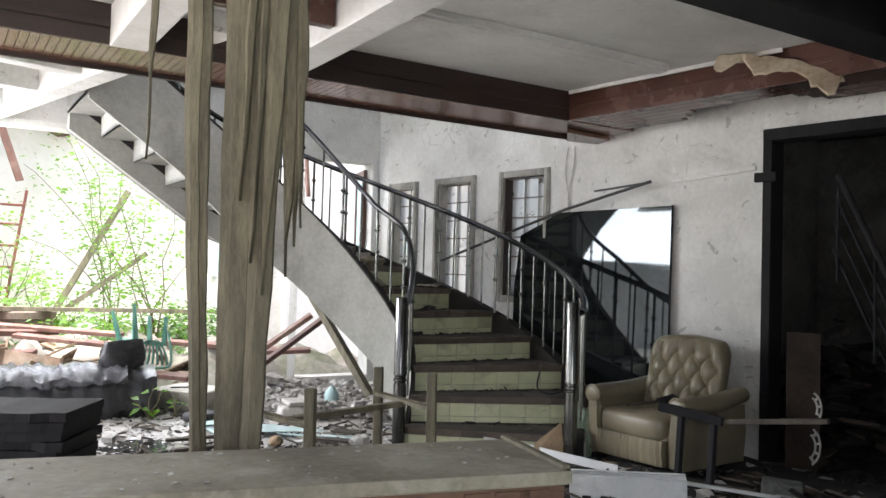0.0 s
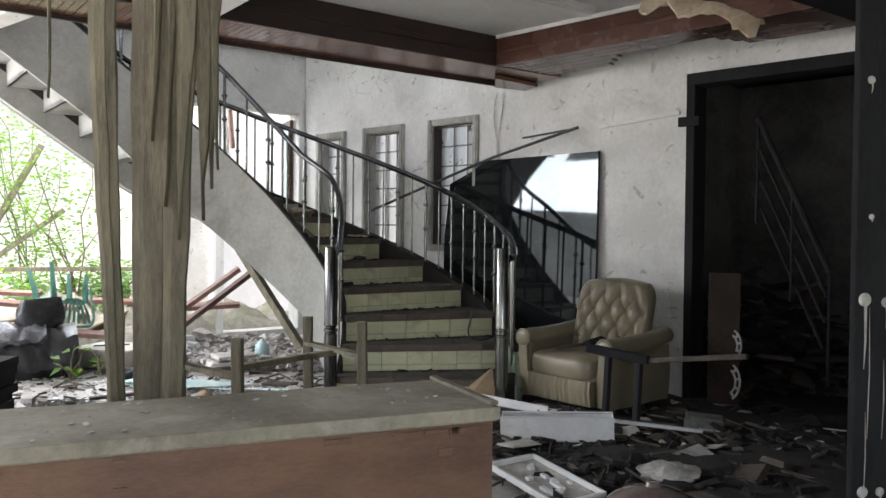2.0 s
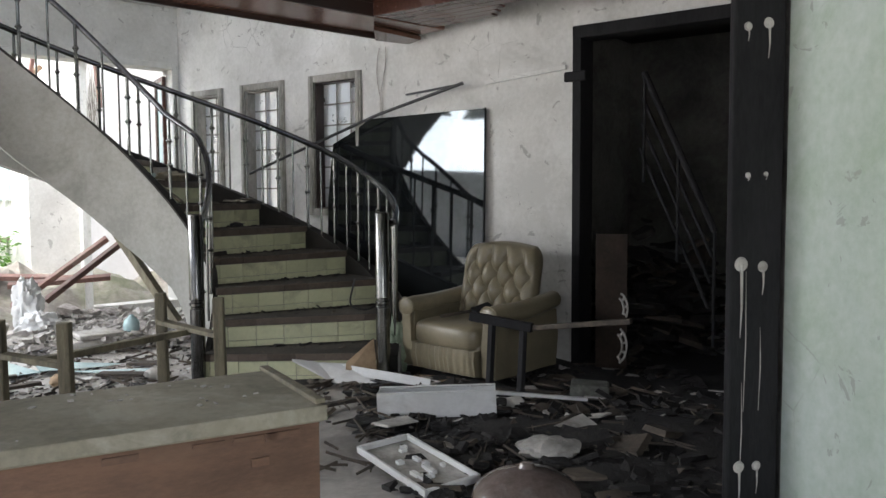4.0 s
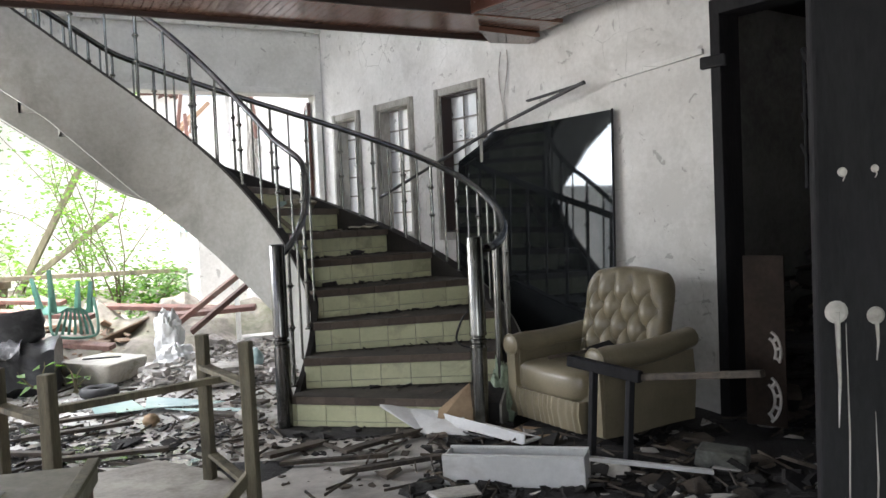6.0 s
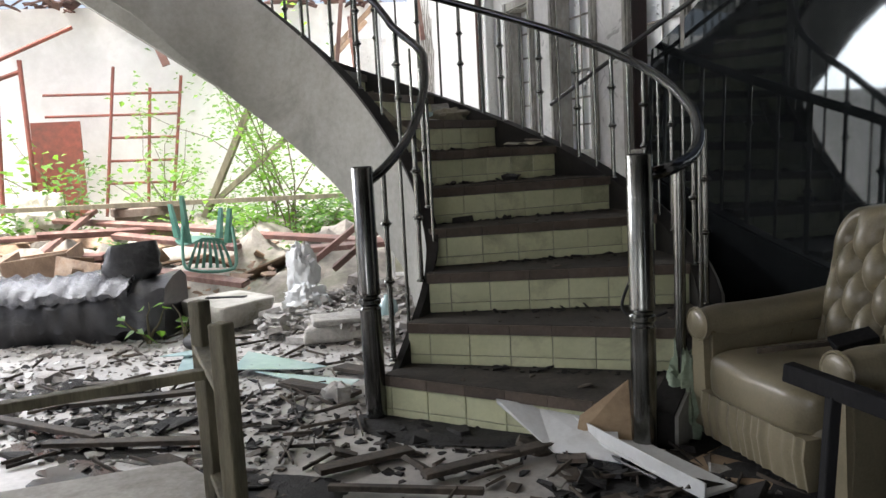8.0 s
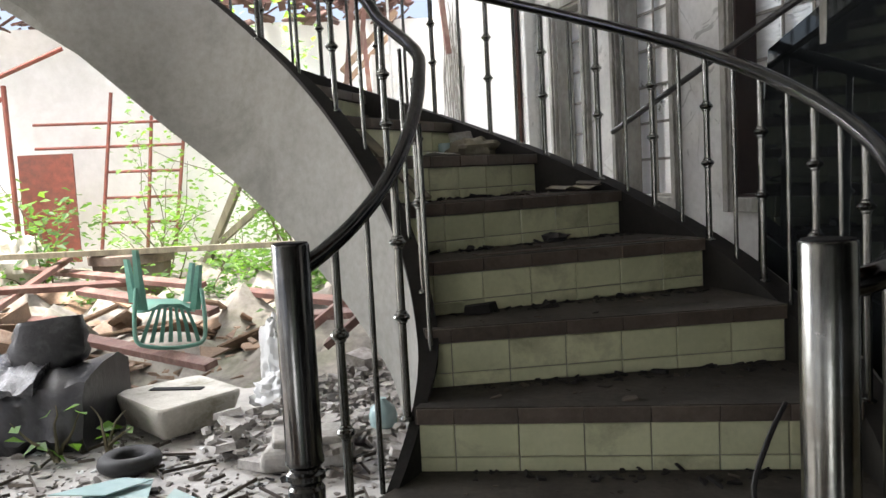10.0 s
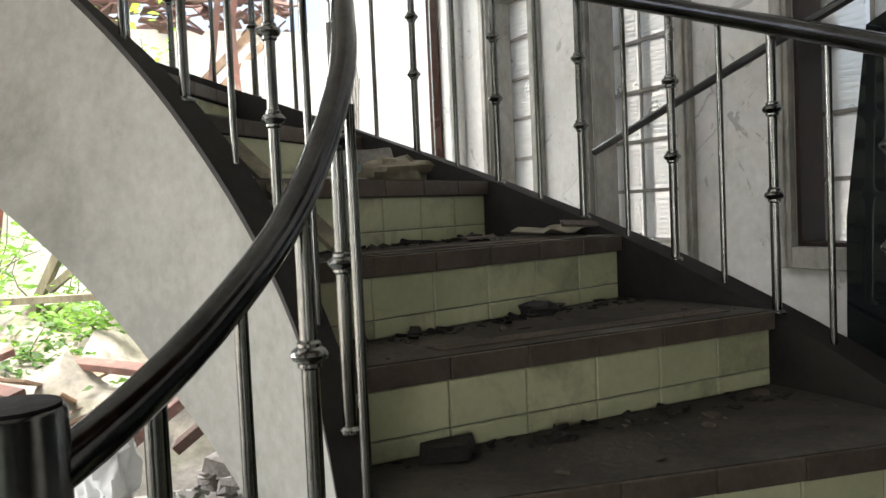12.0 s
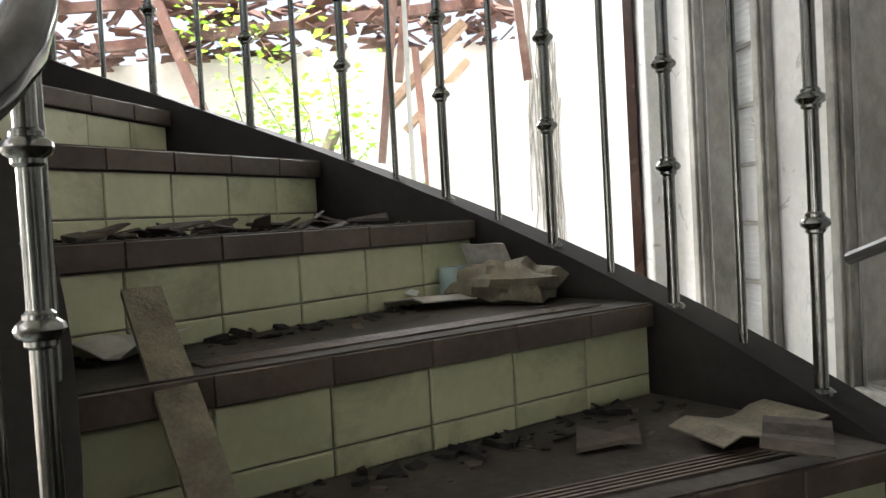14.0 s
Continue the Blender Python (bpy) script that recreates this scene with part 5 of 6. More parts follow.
for s0, z0, s1, z1, o in ((0.52, 3.1, 0.44, 2.22, 1.0), (1.0, 3.0, 1.1, 2.3, 1.3), (1.12, 2.9, 1.25, 1.9, 1.6), (1.05, 2.6, 1.0, 1.6, 1.9)):
    m = Mesh()
    m.beam(yard(s0, o, z0), yard(s1, o, z1), 0.05, 0.04)
    single("hanging_rafter", m, RED_PAINT, "broken red roof rafter hanging outside the opening", "rafter")

# collapsed tiled roof along the top of the yard wall
rnd = random.Random(8)
m = Mesh()
for i in range(420):
    s, z = rnd.uniform(0.3, 6.5), rnd.uniform(3.35, 4.2)
    p = yard(s, rnd.uniform(5.0, 6.0), z)
    m.box((0, 0, 0), (rnd.uniform(0.15, 0.4), rnd.uniform(0.06, 0.16), 0.02), Matrix.Translation(p) @ pose(0, 0, 0, rnd.uniform(-40, 40), rnd.uniform(-30, 30), rnd.uniform(0, 180)))
single("collapsed_roof", m, RED_PAINT, "collapsed reddish roof tiles and battens on the yard wall", "roof debris", kind="stuff")
for a, b in (((4.6, 5.2, 3.5), (0.5, 5.2, 3.7)), ((5.2, 5.1, 3.9), (1.0, 5.3, 3.95)), ((3.9, 4.9, 4.2), (3.3, 4.9, 2.5))):
    m = Mesh()
    m.beam(yard(*a), yard(*b), 0.08, 0.1)
    single("roof_batten", m, RED_PAINT, "long red roof batten on the wall top", "batten")

# rusty gate frame leaning at the wall
gate = thing("rusty_gate", "rusty red tubular gate leaning on the white wall", "gate")
for a, b in (((4.06, 2.55), (4.3, 0.5)), ((3.17, 2.4), (3.42, 0.5)), ((3.6, 2.25), (3.75, 0.5))):
    part("upright", Mesh().tube([yard(a[0], 5.3, a[1]), yard(b[0], 5.15, b[1])], 0.022, 8), RUST, gate)
for z, s0, s1 in ((2.19, 5.0, 3.2), (1.9, 5.0, 3.24), (1.58, 4.2, 3.28), (1.26, 4.25, 3.32), (0.95, 4.3, 3.36)):
    part("rung", Mesh().tube([yard(s0, 5.28, z), yard(s1, 5.28, z - 0.02)], 0.018, 8), RUST, gate)
m = Mesh()
slab(m, CORNER, W, FAR_OUT, 4.52, 5.15, 5.1, 5.14, 0.5, 1.82)
single("rusty_sheet", m, RUST, "brown rusted metal sheet by the wall", "metal sheet")
for s0, z0, s1, z1 in ((5.08, 2.6, 5.03, 0.6), (5.35, 2.9, 5.45, 0.6), (5.1, 2.45, 6.4, 2.0), (4.4, 3.0, 6.0, 2.3)):
    single("rusty_bar", Mesh().tube([yard(s0, 4.7, z0), yard(s1, 4.6, z1)], 0.03, 8), RUST, "thin red rusted steel bar", "bar")

# poles and beams of the fallen roof
for a, b, w in (((1.95, 4.1, 2.4), (2.92, 4.4, 0.45), 0.1), ((1.7, 3.9, 1.5), (2.7, 4.1, 0.7), 0.09)):
    m = Mesh()
    m.beam(yard(*a), yard(*b), w, w * 0.8)
    single("leaning_pole", m, WEATHERED, "dark weathered timber pole leaning over the rubble", "pole", bevel=0.006)
m = Mesh()
m.beam((-0.95, 8.3, 1.05), (-0.25, 7.75, 0.05), 0.07, 0.07)
single("leaning_pole", m, WEATHERED, "short dark timber prop behind the stair", "pole")
m = Mesh()
m.beam(yard(5.4, 2.6, 0.78), yard(0.9, 2.6, 0.72), 0.12, 0.05)
single("fallen_beam", m, WEATHERED, "long grey beam lying across the weeds", "beam")
red = [((-6.5, 9.9, 0.62), (-3.2, 9.2, 0.52)), ((-3.83, 8.2, 0.33), (-2.07, 7.9, 0.22)), ((-4.3, 9.0, 0.5), (-2.6, 8.6, 0.42)), ((-3.0, 9.4, 0.45), (-1.3, 8.9, 0.42)),
       ((-5.6, 8.4, 0.34), (-3.7, 8.2, 0.4)), ((-5.2, 9.7, 0.7), (-4.4, 7.9, 0.3)), ((-1.5, 8.3, 0.28), (-0.85, 8.45, 0.8)), ((-1.75, 8.15, 0.25), (-0.95, 8.3, 0.85)), ((-1.9, 8.6, 0.4), (-1.0, 8.7, 0.45)),
       ((-6.8, 8.7, 0.45), (-4.4, 9.3, 0.5)), ((-4.9, 8.6, 0.55), (-4.1, 9.6, 0.5))]
for a, b in red:
    m = Mesh()
    m.beam(a, b, 0.1, 0.045, 12)
    single("red_rafter", m, RED_PAINT, "fallen rafter with faded red paint", "rafter", "fallen rafters", bevel=0.004)
rnd = random.Random(12)
for i in range(46):
    x, y = rnd.uniform(-6.6, -2.3), rnd.uniform(7.6, 9.6)
    if x > -2.9 and y < 8.6:
        continue
    z = 0.12 + 0.3 * rnd.random()
    a = rnd.uniform(0, 3.14)
    l = rnd.uniform(0.35, 1.1)
    m = Mesh()
    m.box((0, 0, 0), (l, rnd.uniform(0.06, 0.3), 0.02), Matrix.Translation((x, y, z)) @ pose(0, 0, 0, rnd.uniform(-50, 50), rnd.uniform(-25, 25), math.degrees(a)))
    single("broken_plank", m, TIMBER, "splintered plank in the heap of timber", "plank", "timber heap", bevel=0.003)


def crate(at, w, d, h):
    cr = thing("wooden_crate", "broken brown wooden crate in the rubble", "crate", "crates", at=at)
    for sx in (-1, 1):
        part("side", Mesh().box((sx * w / 2, 0, h / 2), (0.018, d, h)), TIMBER, cr, bevel=0.002)
        part("side", Mesh().box((0, sx * d / 2, h / 2), (w - 0.02, 0.018, h * (1 if sx < 0 else 0.7))), TIMBER, cr, bevel=0.002)
    part("bottom", Mesh().box((0, 0, 0.012), (w - 0.03, d - 0.03, 0.018)), TIMBER, cr)


crate(Matrix.Translation((-4.15, 8.0, 0.12)) @ pose(0, 0, 0, 8, -6, 25), 0.55, 0.4, 0.36)
crate(Matrix.Translation((-3.45, 7.75, 0.1)) @ pose(0, 0, 0, -10, 5, -12), 0.6, 0.35, 0.32)
crate(Matrix.Translation((-5.2, 7.9, 0.12)) @ pose(0, 0, 0, 4, 12, 40), 0.5, 0.4, 0.3)


# burnt sofa
def sofa():
    so = thing("burnt_sofa", "burnt black sofa base with a grey layer for its sheen", "sofa")
    a, b = Vector((-2.1, 7.0, 0)), Vector((-4.3, 6.1, 0))
    d = (b - a).normalized()
    nrm = Vector((-d.y, d.x, 0))
    if nrm.y < 0:
        nrm = -nrm
    rows = []
    n = 90
    for i in range(n + 1):
        f = i / n
        c = a.lerp(b, f)
        sec = []
        for o, z in ((-0.05, 0.0), (-0.09, 0.1), (-0.075, 0.2), (-0.08, 0.27), (-0.04, 0.34), (0.05, 0.385), (0.18, 0.40), (0.34, 0.385), (0.5, 0.35), (0.52, 0.0)):
            q = Vector((f * 14, o * 6, z * 8))
            d_ = 0.045 * noise.noise(q * 0.7) + 0.028 * noise.noise(q * 2.1) + 0.014 * noise.noise(q * 5.0)
            sec.append(tuple(c + nrm * (o + d_) + Vector((0, 0, max(z + (d_ if z > 0 else 0), 0)))))
        rows.append(sec)
    part("base", Mesh().strip(rows), BLACK_VINYL, so, smooth=True)
    # added layer over the base: the top's wet sheen as grey colour
    rows = []
    for i in range(120):
        f = i / 119
        c = a.lerp(b, 0.1 + 0.9 * f)
        low = 0.30 + 0.05 * noise.noise(Vector((f * 7, 3.3, 0)))
        sec = []
        for o, z in ((-0.098, low), (-0.088, 0.345), (-0.03, 0.39), (0.06, 0.425), (0.2, 0.44), (0.33, 0.42), (0.3, 0.38), (0.0, 0.35)):
            q = Vector((f * 17, o * 7, z * 7))
            d_ = 0.04 * noise.noise(q * 0.8) + 0.028 * noise.noise(q * 2.3) + 0.012 * noise.noise(q * 6)
            sec.append(tuple(c + nrm * (o + d_ * 0.6) + Vector((0, 0, z + d_))))
        rows.append(sec)
    part("cover", Mesh().strip(rows), SHEEN_FILM, so, "crumpled grey layer standing in for the sheen", smooth=True)
    m = Mesh()
    rows = []
    for i in range(15):
        f = i / 14
        w, t = (0.12 + 0.07 * smooth01((f - 0.45) / 0.3)) * (1 - 0.25 * smooth01((f - 0.85) / 0.15)), 0.07 * (0.5 + 0.6 * math.sin(f * 2.9))
        cx, cz = 0.03 * math.sin(f * 4), 0.04 + 0.56 * f
        sec = []
        for k in range(18):
            th = 2 * math.pi * k / 18
            v = Vector((math.copysign(abs(math.cos(th)) ** 0.6, math.cos(th)) * w, math.copysign(abs(math.sin(th)) ** 0.6, math.sin(th)) * t, 0))
            d_ = 1 + 0.25 * noise.noise(Vector((v.x * 9, v.y * 9, f * 4))) + 0.12 * noise.noise(Vector((v.x * 30, v.y * 30, f * 13)))
            sec.append((cx + v.x * d_, v.y * d_, cz + 0.05 * v.x / w * f))
        rows.append(sec)
    m.strip(rows)
    ob = part("armrest", m, BLACK_VINYL, so, "upturned burnt armrest", smooth=True)
    ob.matrix_basis = Matrix.Translation(a + d * 0.38 + nrm * 0.1 + Vector((0.0, 0.0, 0.06))) @ pose(0, 0, 0, -8, 14, 32)


sofa()
# nearer charred stack of boards on two stubs
nb = thing("charred_bench", "charred black plank bench with flaking layers on stub legs", "bench")
r_ = random.Random(66)
for k in range(9):
    z = 0.28 + 0.04 * k
    e = -1.37 + r_.uniform(-0.02, 0.02)
    rows = []
    for i in range(13):
        f = i / 12
        x = e - f * 0.85
        j = 0.008 * noise.noise(Vector((f * 9, k * 1.7, 0.4)))
        y0 = 3.4 + 0.03 * noise.noise(Vector((f * 11, k * 2.3, 1.1)))
        rows.append([(x, y0 + j, z + j), (x, 3.84, z + j), (x, 3.84, z + 0.039 + j), (x, y0 + 0.006, z + 0.039 + j)])
    part("board", Mesh().strip(rows), CHAR, nb)
for x, y in ((-1.47, 3.46), (-1.72, 3.46), (-1.47, 3.76), (-2.0, 3.76)):
    part("leg", Mesh().beam((x, y, 0.0), (x, y, 0.3), 0.14, 0.1), CHAR, nb, bevel=0.01)


# green plastic chair lying on the heap
def plastic_chair(at):
    """Tipped over: the fan of back slats below, the seat above it, the legs in the air."""
    pc = thing("plastic_chair", "faded green plastic garden chair tipped over on the timber heap", "chair", at=at)
    for k in range(7):
        u = (k - 3) / 3
        pts = [Vector((u * 0.20, -0.02, 0.02)), Vector((u * 0.165, -0.035, 0.14)), Vector((u * 0.11, -0.02, 0.28))]
        rows = []
        for q in refine(pts, 3):
            w = 0.011 + 0.05 * abs(0.3 - q.z) * 0.35
            rows.append([(q.x - w, q.y, q.z), (q.x + w, q.y, q.z), (q.x + w, q.y + 0.008, q.z), (q.x - w, q.y + 0.008, q.z)])
        part("slat", Mesh().strip(rows), GREEN_PLASTIC, pc, smooth=True)
    rim = [Vector(q) for q in ((-0.235, 0.03, 0.42), (-0.25, -0.01, 0.2), (-0.235, -0.03, 0.03), (-0.12, -0.045, -0.012), (0, -0.05, -0.02), (0.12, -0.045, -0.012), (0.235, -0.03, 0.03), (0.25, -0.01, 0.2), (0.235, 0.03, 0.42))]
    part("back_frame", Mesh().tube(refine(rim, 4), 0.016, 8), GREEN_PLASTIC, pc, smooth=True)
    m = Mesh()
    rows = []
    for i in range(9):
        f = i / 8
        y, z, w = -0.02 + 0.4 * f, 0.29 + 0.07 * f - 0.03 * math.sin(f * 3.1), 0.15 + 0.07 * smooth01(f * 2)
        rows.append([(-w, y, z - 0.03), (-w * 0.5, y, z + 0.012), (w * 0.5, y, z + 0.012), (w, y, z - 0.03), (w, y + 0.01, z - 0.042), (0, y + 0.01, z - 0.004), (-w, y + 0.01, z - 0.042)])
    m.strip(rows)
    part("seat", m, GREEN_PLASTIC, pc, smooth=True)
    for a, b in (((-0.19, 0.04, 0.26), (-0.245, 0.0, 0.7)), ((0.19, 0.04, 0.26), (0.225, 0.06, 0.6)), ((-0.2, 0.34, 0.34), (-0.25, 0.42, 0.68)), ((0.2, 0.34, 0.34), (0.25, 0.42, 0.66))):
        a, b = Vector(a), Vector(b)
        rows = []
        for i in range(5):
            q = a.lerp(b, i / 4)
            w = 0.042 - 0.018 * i / 4
            rows.append([tuple(q + Vector((-w, 0.0, 0))), tuple(q + Vector((0, -0.016, 0))), tuple(q + Vector((w, 0.0, 0))), tuple(q + Vector((0, w, 0)))])
        part("leg", Mesh().strip(rows), GREEN_PLASTIC, pc, smooth=True)


plastic_chair(Matrix.Translation((-2.47, 8.0, 0.31)) @ pose(0, 0, 0, -10, 6, 52) @ Matrix.Scale(0.86, 4))

pot = thing("planter", "large weathered brown planter pot among the weeds", "planter")
part("bowl", Mesh().lathe([(0.26, 0.0), (0.31, 0.12), (0.355, 0.38), (0.36, 0.44), (0.395, 0.45), (0.4, 0.53), (0.385, 0.545), (0.345, 0.54), (0.335, 0.49)], (-4.75, 10.05, 0.18), 36), POT, pot, smooth=True)
part("soil", Mesh().lathe([(0.335, 0.0), (0.335, 0.012), (0.2, 0.03)], (-4.75, 10.05, 0.66), 24), GROUND, pot, "dark soil", smooth=True)

# rough cement slab with a slot, worn tyre, bag, cistern, jug
slab_ob = thing("cement_basin", "pale cement basin slab with a slot, on the rubble", "basin")
m = Mesh()
cs = [Vector((-2.3, 7.33, 0)), Vector((-1.73, 7.08, 0)), Vector((-1.6, 7.58, 0)), Vector((-2.08, 7.8, 0))]
cc = sum(cs, Vector()) / 4
rows = [[tuple(cc + (p - cc) * k + Vector((0, 0, z))) for p in rounded(cs, 0.06)] for k, z in ((0.82, 0.02), (0.93, 0.1), (1.0, 0.155), (1.0, 0.18), (0.97, 0.19))]
m.strip(rows)
part("basin", m, CEMENT, slab_ob, smooth=True)
# no slot is cut: a black strip on top stands in for its shade
m = Mesh()
m.box((0, 0, 0), (0.3, 0.055, 0.006), Matrix.Translation((-1.96, 7.47, 0.194)) @ pose(0, 0, 0, 0, 0, 16))
part("slot", m, CHAR, slab_ob, "dark strip for the shaded slot in the slab")
tyre = Mesh()
rows = []
for i in range(29):
    t = 2 * math.pi * i / 28
    rows.append([(-1.66 + (0.105 + 0.04 * math.cos(q)) * math.cos(t), 6.8 + (0.105 + 0.04 * math.cos(q)) * math.sin(t), 0.045 + 0.04 * math.sin(q)) for q in [2 * math.pi * j / 10 for j in range(10)]])
tyre.strip(rows)
single("small_tyre", tyre, RUBBER, "small worn black tyre lying on the floor", "tyre", smooth=True)


def crumple(name, c, s, material, label, category, seed, n=22, amount=0.35):
    m = Mesh()
    rows = []
    for j in range(n + 1):
        lat = -math.pi / 2 + math.pi * j / n
        row = []
        for i in range(2 * n):
            lon = math.pi * i / n
            v = Vector((math.cos(lat) * math.cos(lon), math.cos(lat) * math.sin(lon), math.sin(lat)))
            k = 1 + amount * noise.noise(v * 2.3 + Vector((seed, 0, 0))) + amount * 0.55 * noise.noise(v * 6 + Vector((0, seed, 0))) + amount * 0.35 * noise.noise(v * 14 + Vector((seed, seed, 0)))
            row.append((c[0] + v.x * s[0] * k, c[1] + v.y * s[1] * k, max(c[2] + v.z * s[2] * k, 0.004)))
        rows.append(row)
    m.strip(rows)
    return single(name, m, material, label, category, smooth=True)


crumple("plastic_bag", (-1.42, 7.68, 0.12), (0.17, 0.13, 0.13), WHITE_BOARD, "crumpled white plastic bag on the rubble", "bag", 3)
crumple("plastic_bag", (-1.56, 7.9, 0.3), (0.12, 0.11, 0.22), WHITE_BOARD, "knotted white plastic bag on the rubble", "bag", 4)
ci = thing("toilet_cistern", "broken dirty white cistern lid and box", "cistern")
part("tank", Mesh().box((0, 0, 0.05), (0.42, 0.2, 0.1), None, 0.9), PAPER, ci, bevel=0.03, seg=3)
part("lid", Mesh().box((0, 0, 0), (0.36, 0.18, 0.04), Matrix.Translation((0.03, 0.02, 0.125)) @ pose(0, 0, 0, 4, 5, 14)), PAPER, ci, bevel=0.015, seg=3)
ci.matrix_basis = Matrix.Translation((-0.85, 7.05, 0.02)) @ pose(0, 0, 0, 3, -3, 20)
jug = Mesh().lathe([(0.04, 0), (0.062, 0.015), (0.068, 0.06), (0.058, 0.1), (0.024, 0.13), (0.018, 0.145)], (-0.62, 7.35, 0.11), 16)
single("plastic_jug", jug, PALE_GLASS, "pale green plastic jug on the rubble", "jug", smooth=True)
crumple("rotten_fruit", (-0.86, 5.85, 0.045), (0.05, 0.05, 0.042), CARD, "shrivelled orange-brown husk on the floor", "husk", 9, 10, 0.2)
crumple("plaster_lump", (-0.25, 5.9, 0.05), (0.07, 0.05, 0.05), PAPER, "lump of pale plaster by the newel post", "plaster lump", 11, 10, 0.4)

crumple("pale_boulder", (-6.1, 9.84, 0.62), (0.3, 0.28, 0.34), CEMENT, "pale mossy boulder at the edge of the weeds", "boulder", 31, 22, 0.25)

# glass sheets and loose planks by the stair
for pts, z, tilt in (([(-1.33, 6.07), (-1.62, 6.54), (-1.4, 6.67), (-1.05, 6.22)], 0.03, (2, 0)), ([(-1.05, 6.2), (-1.2, 6.58), (-0.55, 6.35), (-0.62, 6.28)], 0.04, (0, 0)), ([(-0.92, 6.22), (-0.27, 6.17), (-0.27, 6.05), (-0.62, 6.1)], 0.03, (0, 0)), ([(-1.66, 6.35), (-1.5, 6.6), (-1.35, 6.62), (-1.42, 6.42)], 0.05, (0, 0))):
    m = Mesh()
    m.prism(pts, z, z + 0.005)
    single("glass_sheet", m, PALE_GLASS, "broken sheet of pale blue glass on the floor", "glass sheet", "glass sheets")
for a, b, w in (((-0.65, 6.08, 0.03), (-0.18, 5.95, 0.03), 0.09), ((-0.5, 6.4, 0.03), (-0.25, 6.3, 0.04), 0.1), ((-1.62, 5.73, 0.06), (-1.13, 5.95, 0.07), 0.05), ((-1.5, 5.5, 0.04), (-0.95, 5.8, 0.05), 0.06), ((-1.9, 5.3, 0.03), (-1.0, 5.15, 0.04), 0.05), ((-1.2, 5.05, 0.03), (-0.5, 5.25, 0.03), 0.06),
                 ((0.55, 4.75, 0.03), (1.05, 4.95, 0.04), 0.04), ((0.5, 5.1, 0.03), (0.9, 5.5, 0.04), 0.06), ((0.2, 4.95, 0.02), (0.75, 5.02, 0.03), 0.03), ((0.35, 5.35, 0.02), (0.1, 5.05, 0.03), 0.07)):
    m = Mesh()
    m.beam(a, b, 0.022, w, 90)
    single("loose_plank", m, SCRAP, "loose dirty plank on the floor", "plank", "loose planks", bevel=0.003)


# ---------------------------------------------------------------- weeds
def bush(name, label, c, spread, height, leaves, leaf, seed, material, category="shrub", stems=7):
    """Thin stems that fork out of one root, set with many small pointed leaves."""
    r = random.Random(seed)
    ob = thing(name, label, category, "weeds in the yard")
    st, lf = Mesh(), Mesh()
    tips = []
    for k in range(stems):
        a = r.uniform(0, 6.28)
        p = Vector((c[0] + r.uniform(-0.1, 0.1) * spread, c[1] + r.uniform(-0.1, 0.1) * spread, c[2]))
        pts = [p]
        d = Vector((math.cos(a) * 0.5 * spread / max(height, 0.1), math.sin(a) * 0.5 * spread / max(height, 0.1), 1.0))
        h = height * r.uniform(0.55, 1.0)
        for i in range(6):
            p = p + d.normalized() * (h / 6)
            d = d + Vector((r.uniform(-0.35, 0.35), r.uniform(-0.35, 0.35), r.uniform(-0.25, 0.05)))
            pts.append(p.copy())
        st.tube(pts, [0.012 * (1 - i / 8) for i in range(len(pts))], 5)
        tips += pts[2:]
    for i in range(leaves):
        p = r.choice(tips) + Vector((r.gauss(0, 0.13 * spread), r.gauss(0, 0.13 * spread), r.gauss(0, 0.07 * height)))
        s = leaf * r.uniform(0.6, 1.3)
        mm = Matrix.Translation(p) @ pose(0, 0, 0, r.uniform(-35, 35), r.uniform(-35, 35), r.uniform(0, 360))
        lf.add([mm @ Vector(v) for v in ((0, 0, 0), (s * 0.3, s * 0.4, s * 0.06), (0, s, -s * 0.1), (-s * 0.3, s * 0.4, s * 0.06))], [(0, 1, 2), (0, 2, 3)])
    part("stem", st, BARK, ob, smooth=True)
    part("foliage", lf, material, ob)


for i, (s, o, sp, h, n, lf) in enumerate(((1.5, 2.4, 0.9, 0.9, 900, 0.09), (2.1, 3.2, 1.0, 1.1, 1000, 0.09), (1.0, 3.4, 0.9, 1.0, 900, 0.09), (2.6, 2.2, 0.9, 0.7, 800, 0.08), (3.2, 3.4, 0.8, 1.5, 700, 0.1), (3.5, 4.9, 0.7, 2.0, 600, 0.1),
                                                (4.3, 3.3, 0.9, 1.3, 800, 0.1), (4.8, 4.4, 0.7, 1.9, 500, 0.12), (5.3, 3.0, 0.9, 0.9, 700, 0.09), (3.8, 2.6, 1.0, 0.6, 700, 0.08), (6.3, 3.0, 1.0, 0.9, 700, 0.1), (7.3, 2.4, 0.8, 1.2, 500, 0.1), (1.7, 1.5, 0.8, 0.45, 500, 0.07), (0.6, 4.6, 0.8, 1.5, 700, 0.1), (2.8, 4.4, 0.8, 1.2, 600, 0.1), (6.9, 4.4, 0.8, 1.6, 500, 0.1), (3.1, 2.8, 0.7, 0.7, 600, 0.08))):
    p = yard(s, o)
    bush("weed_bush", "leafy bright green weeds growing through the rubble" if h < 1.2 else "tall spindly green shrub by the white wall", (p.x, p.y, 0.05), sp, h, int(n * (0.4 if h > 1.15 else 0.75)), lf, 40 + i, LEAF if i % 3 else LEAF_DARK)
p = yard(1.75, 3.0)
bush("overhanging_tree", "young tree with drooping light green foliage over the wall", (p.x, p.y, 0.1), 0.9, 3.5, 1000, 0.08, 77, LEAF, "tree", 6)
p = yard(2.0, 4.6)
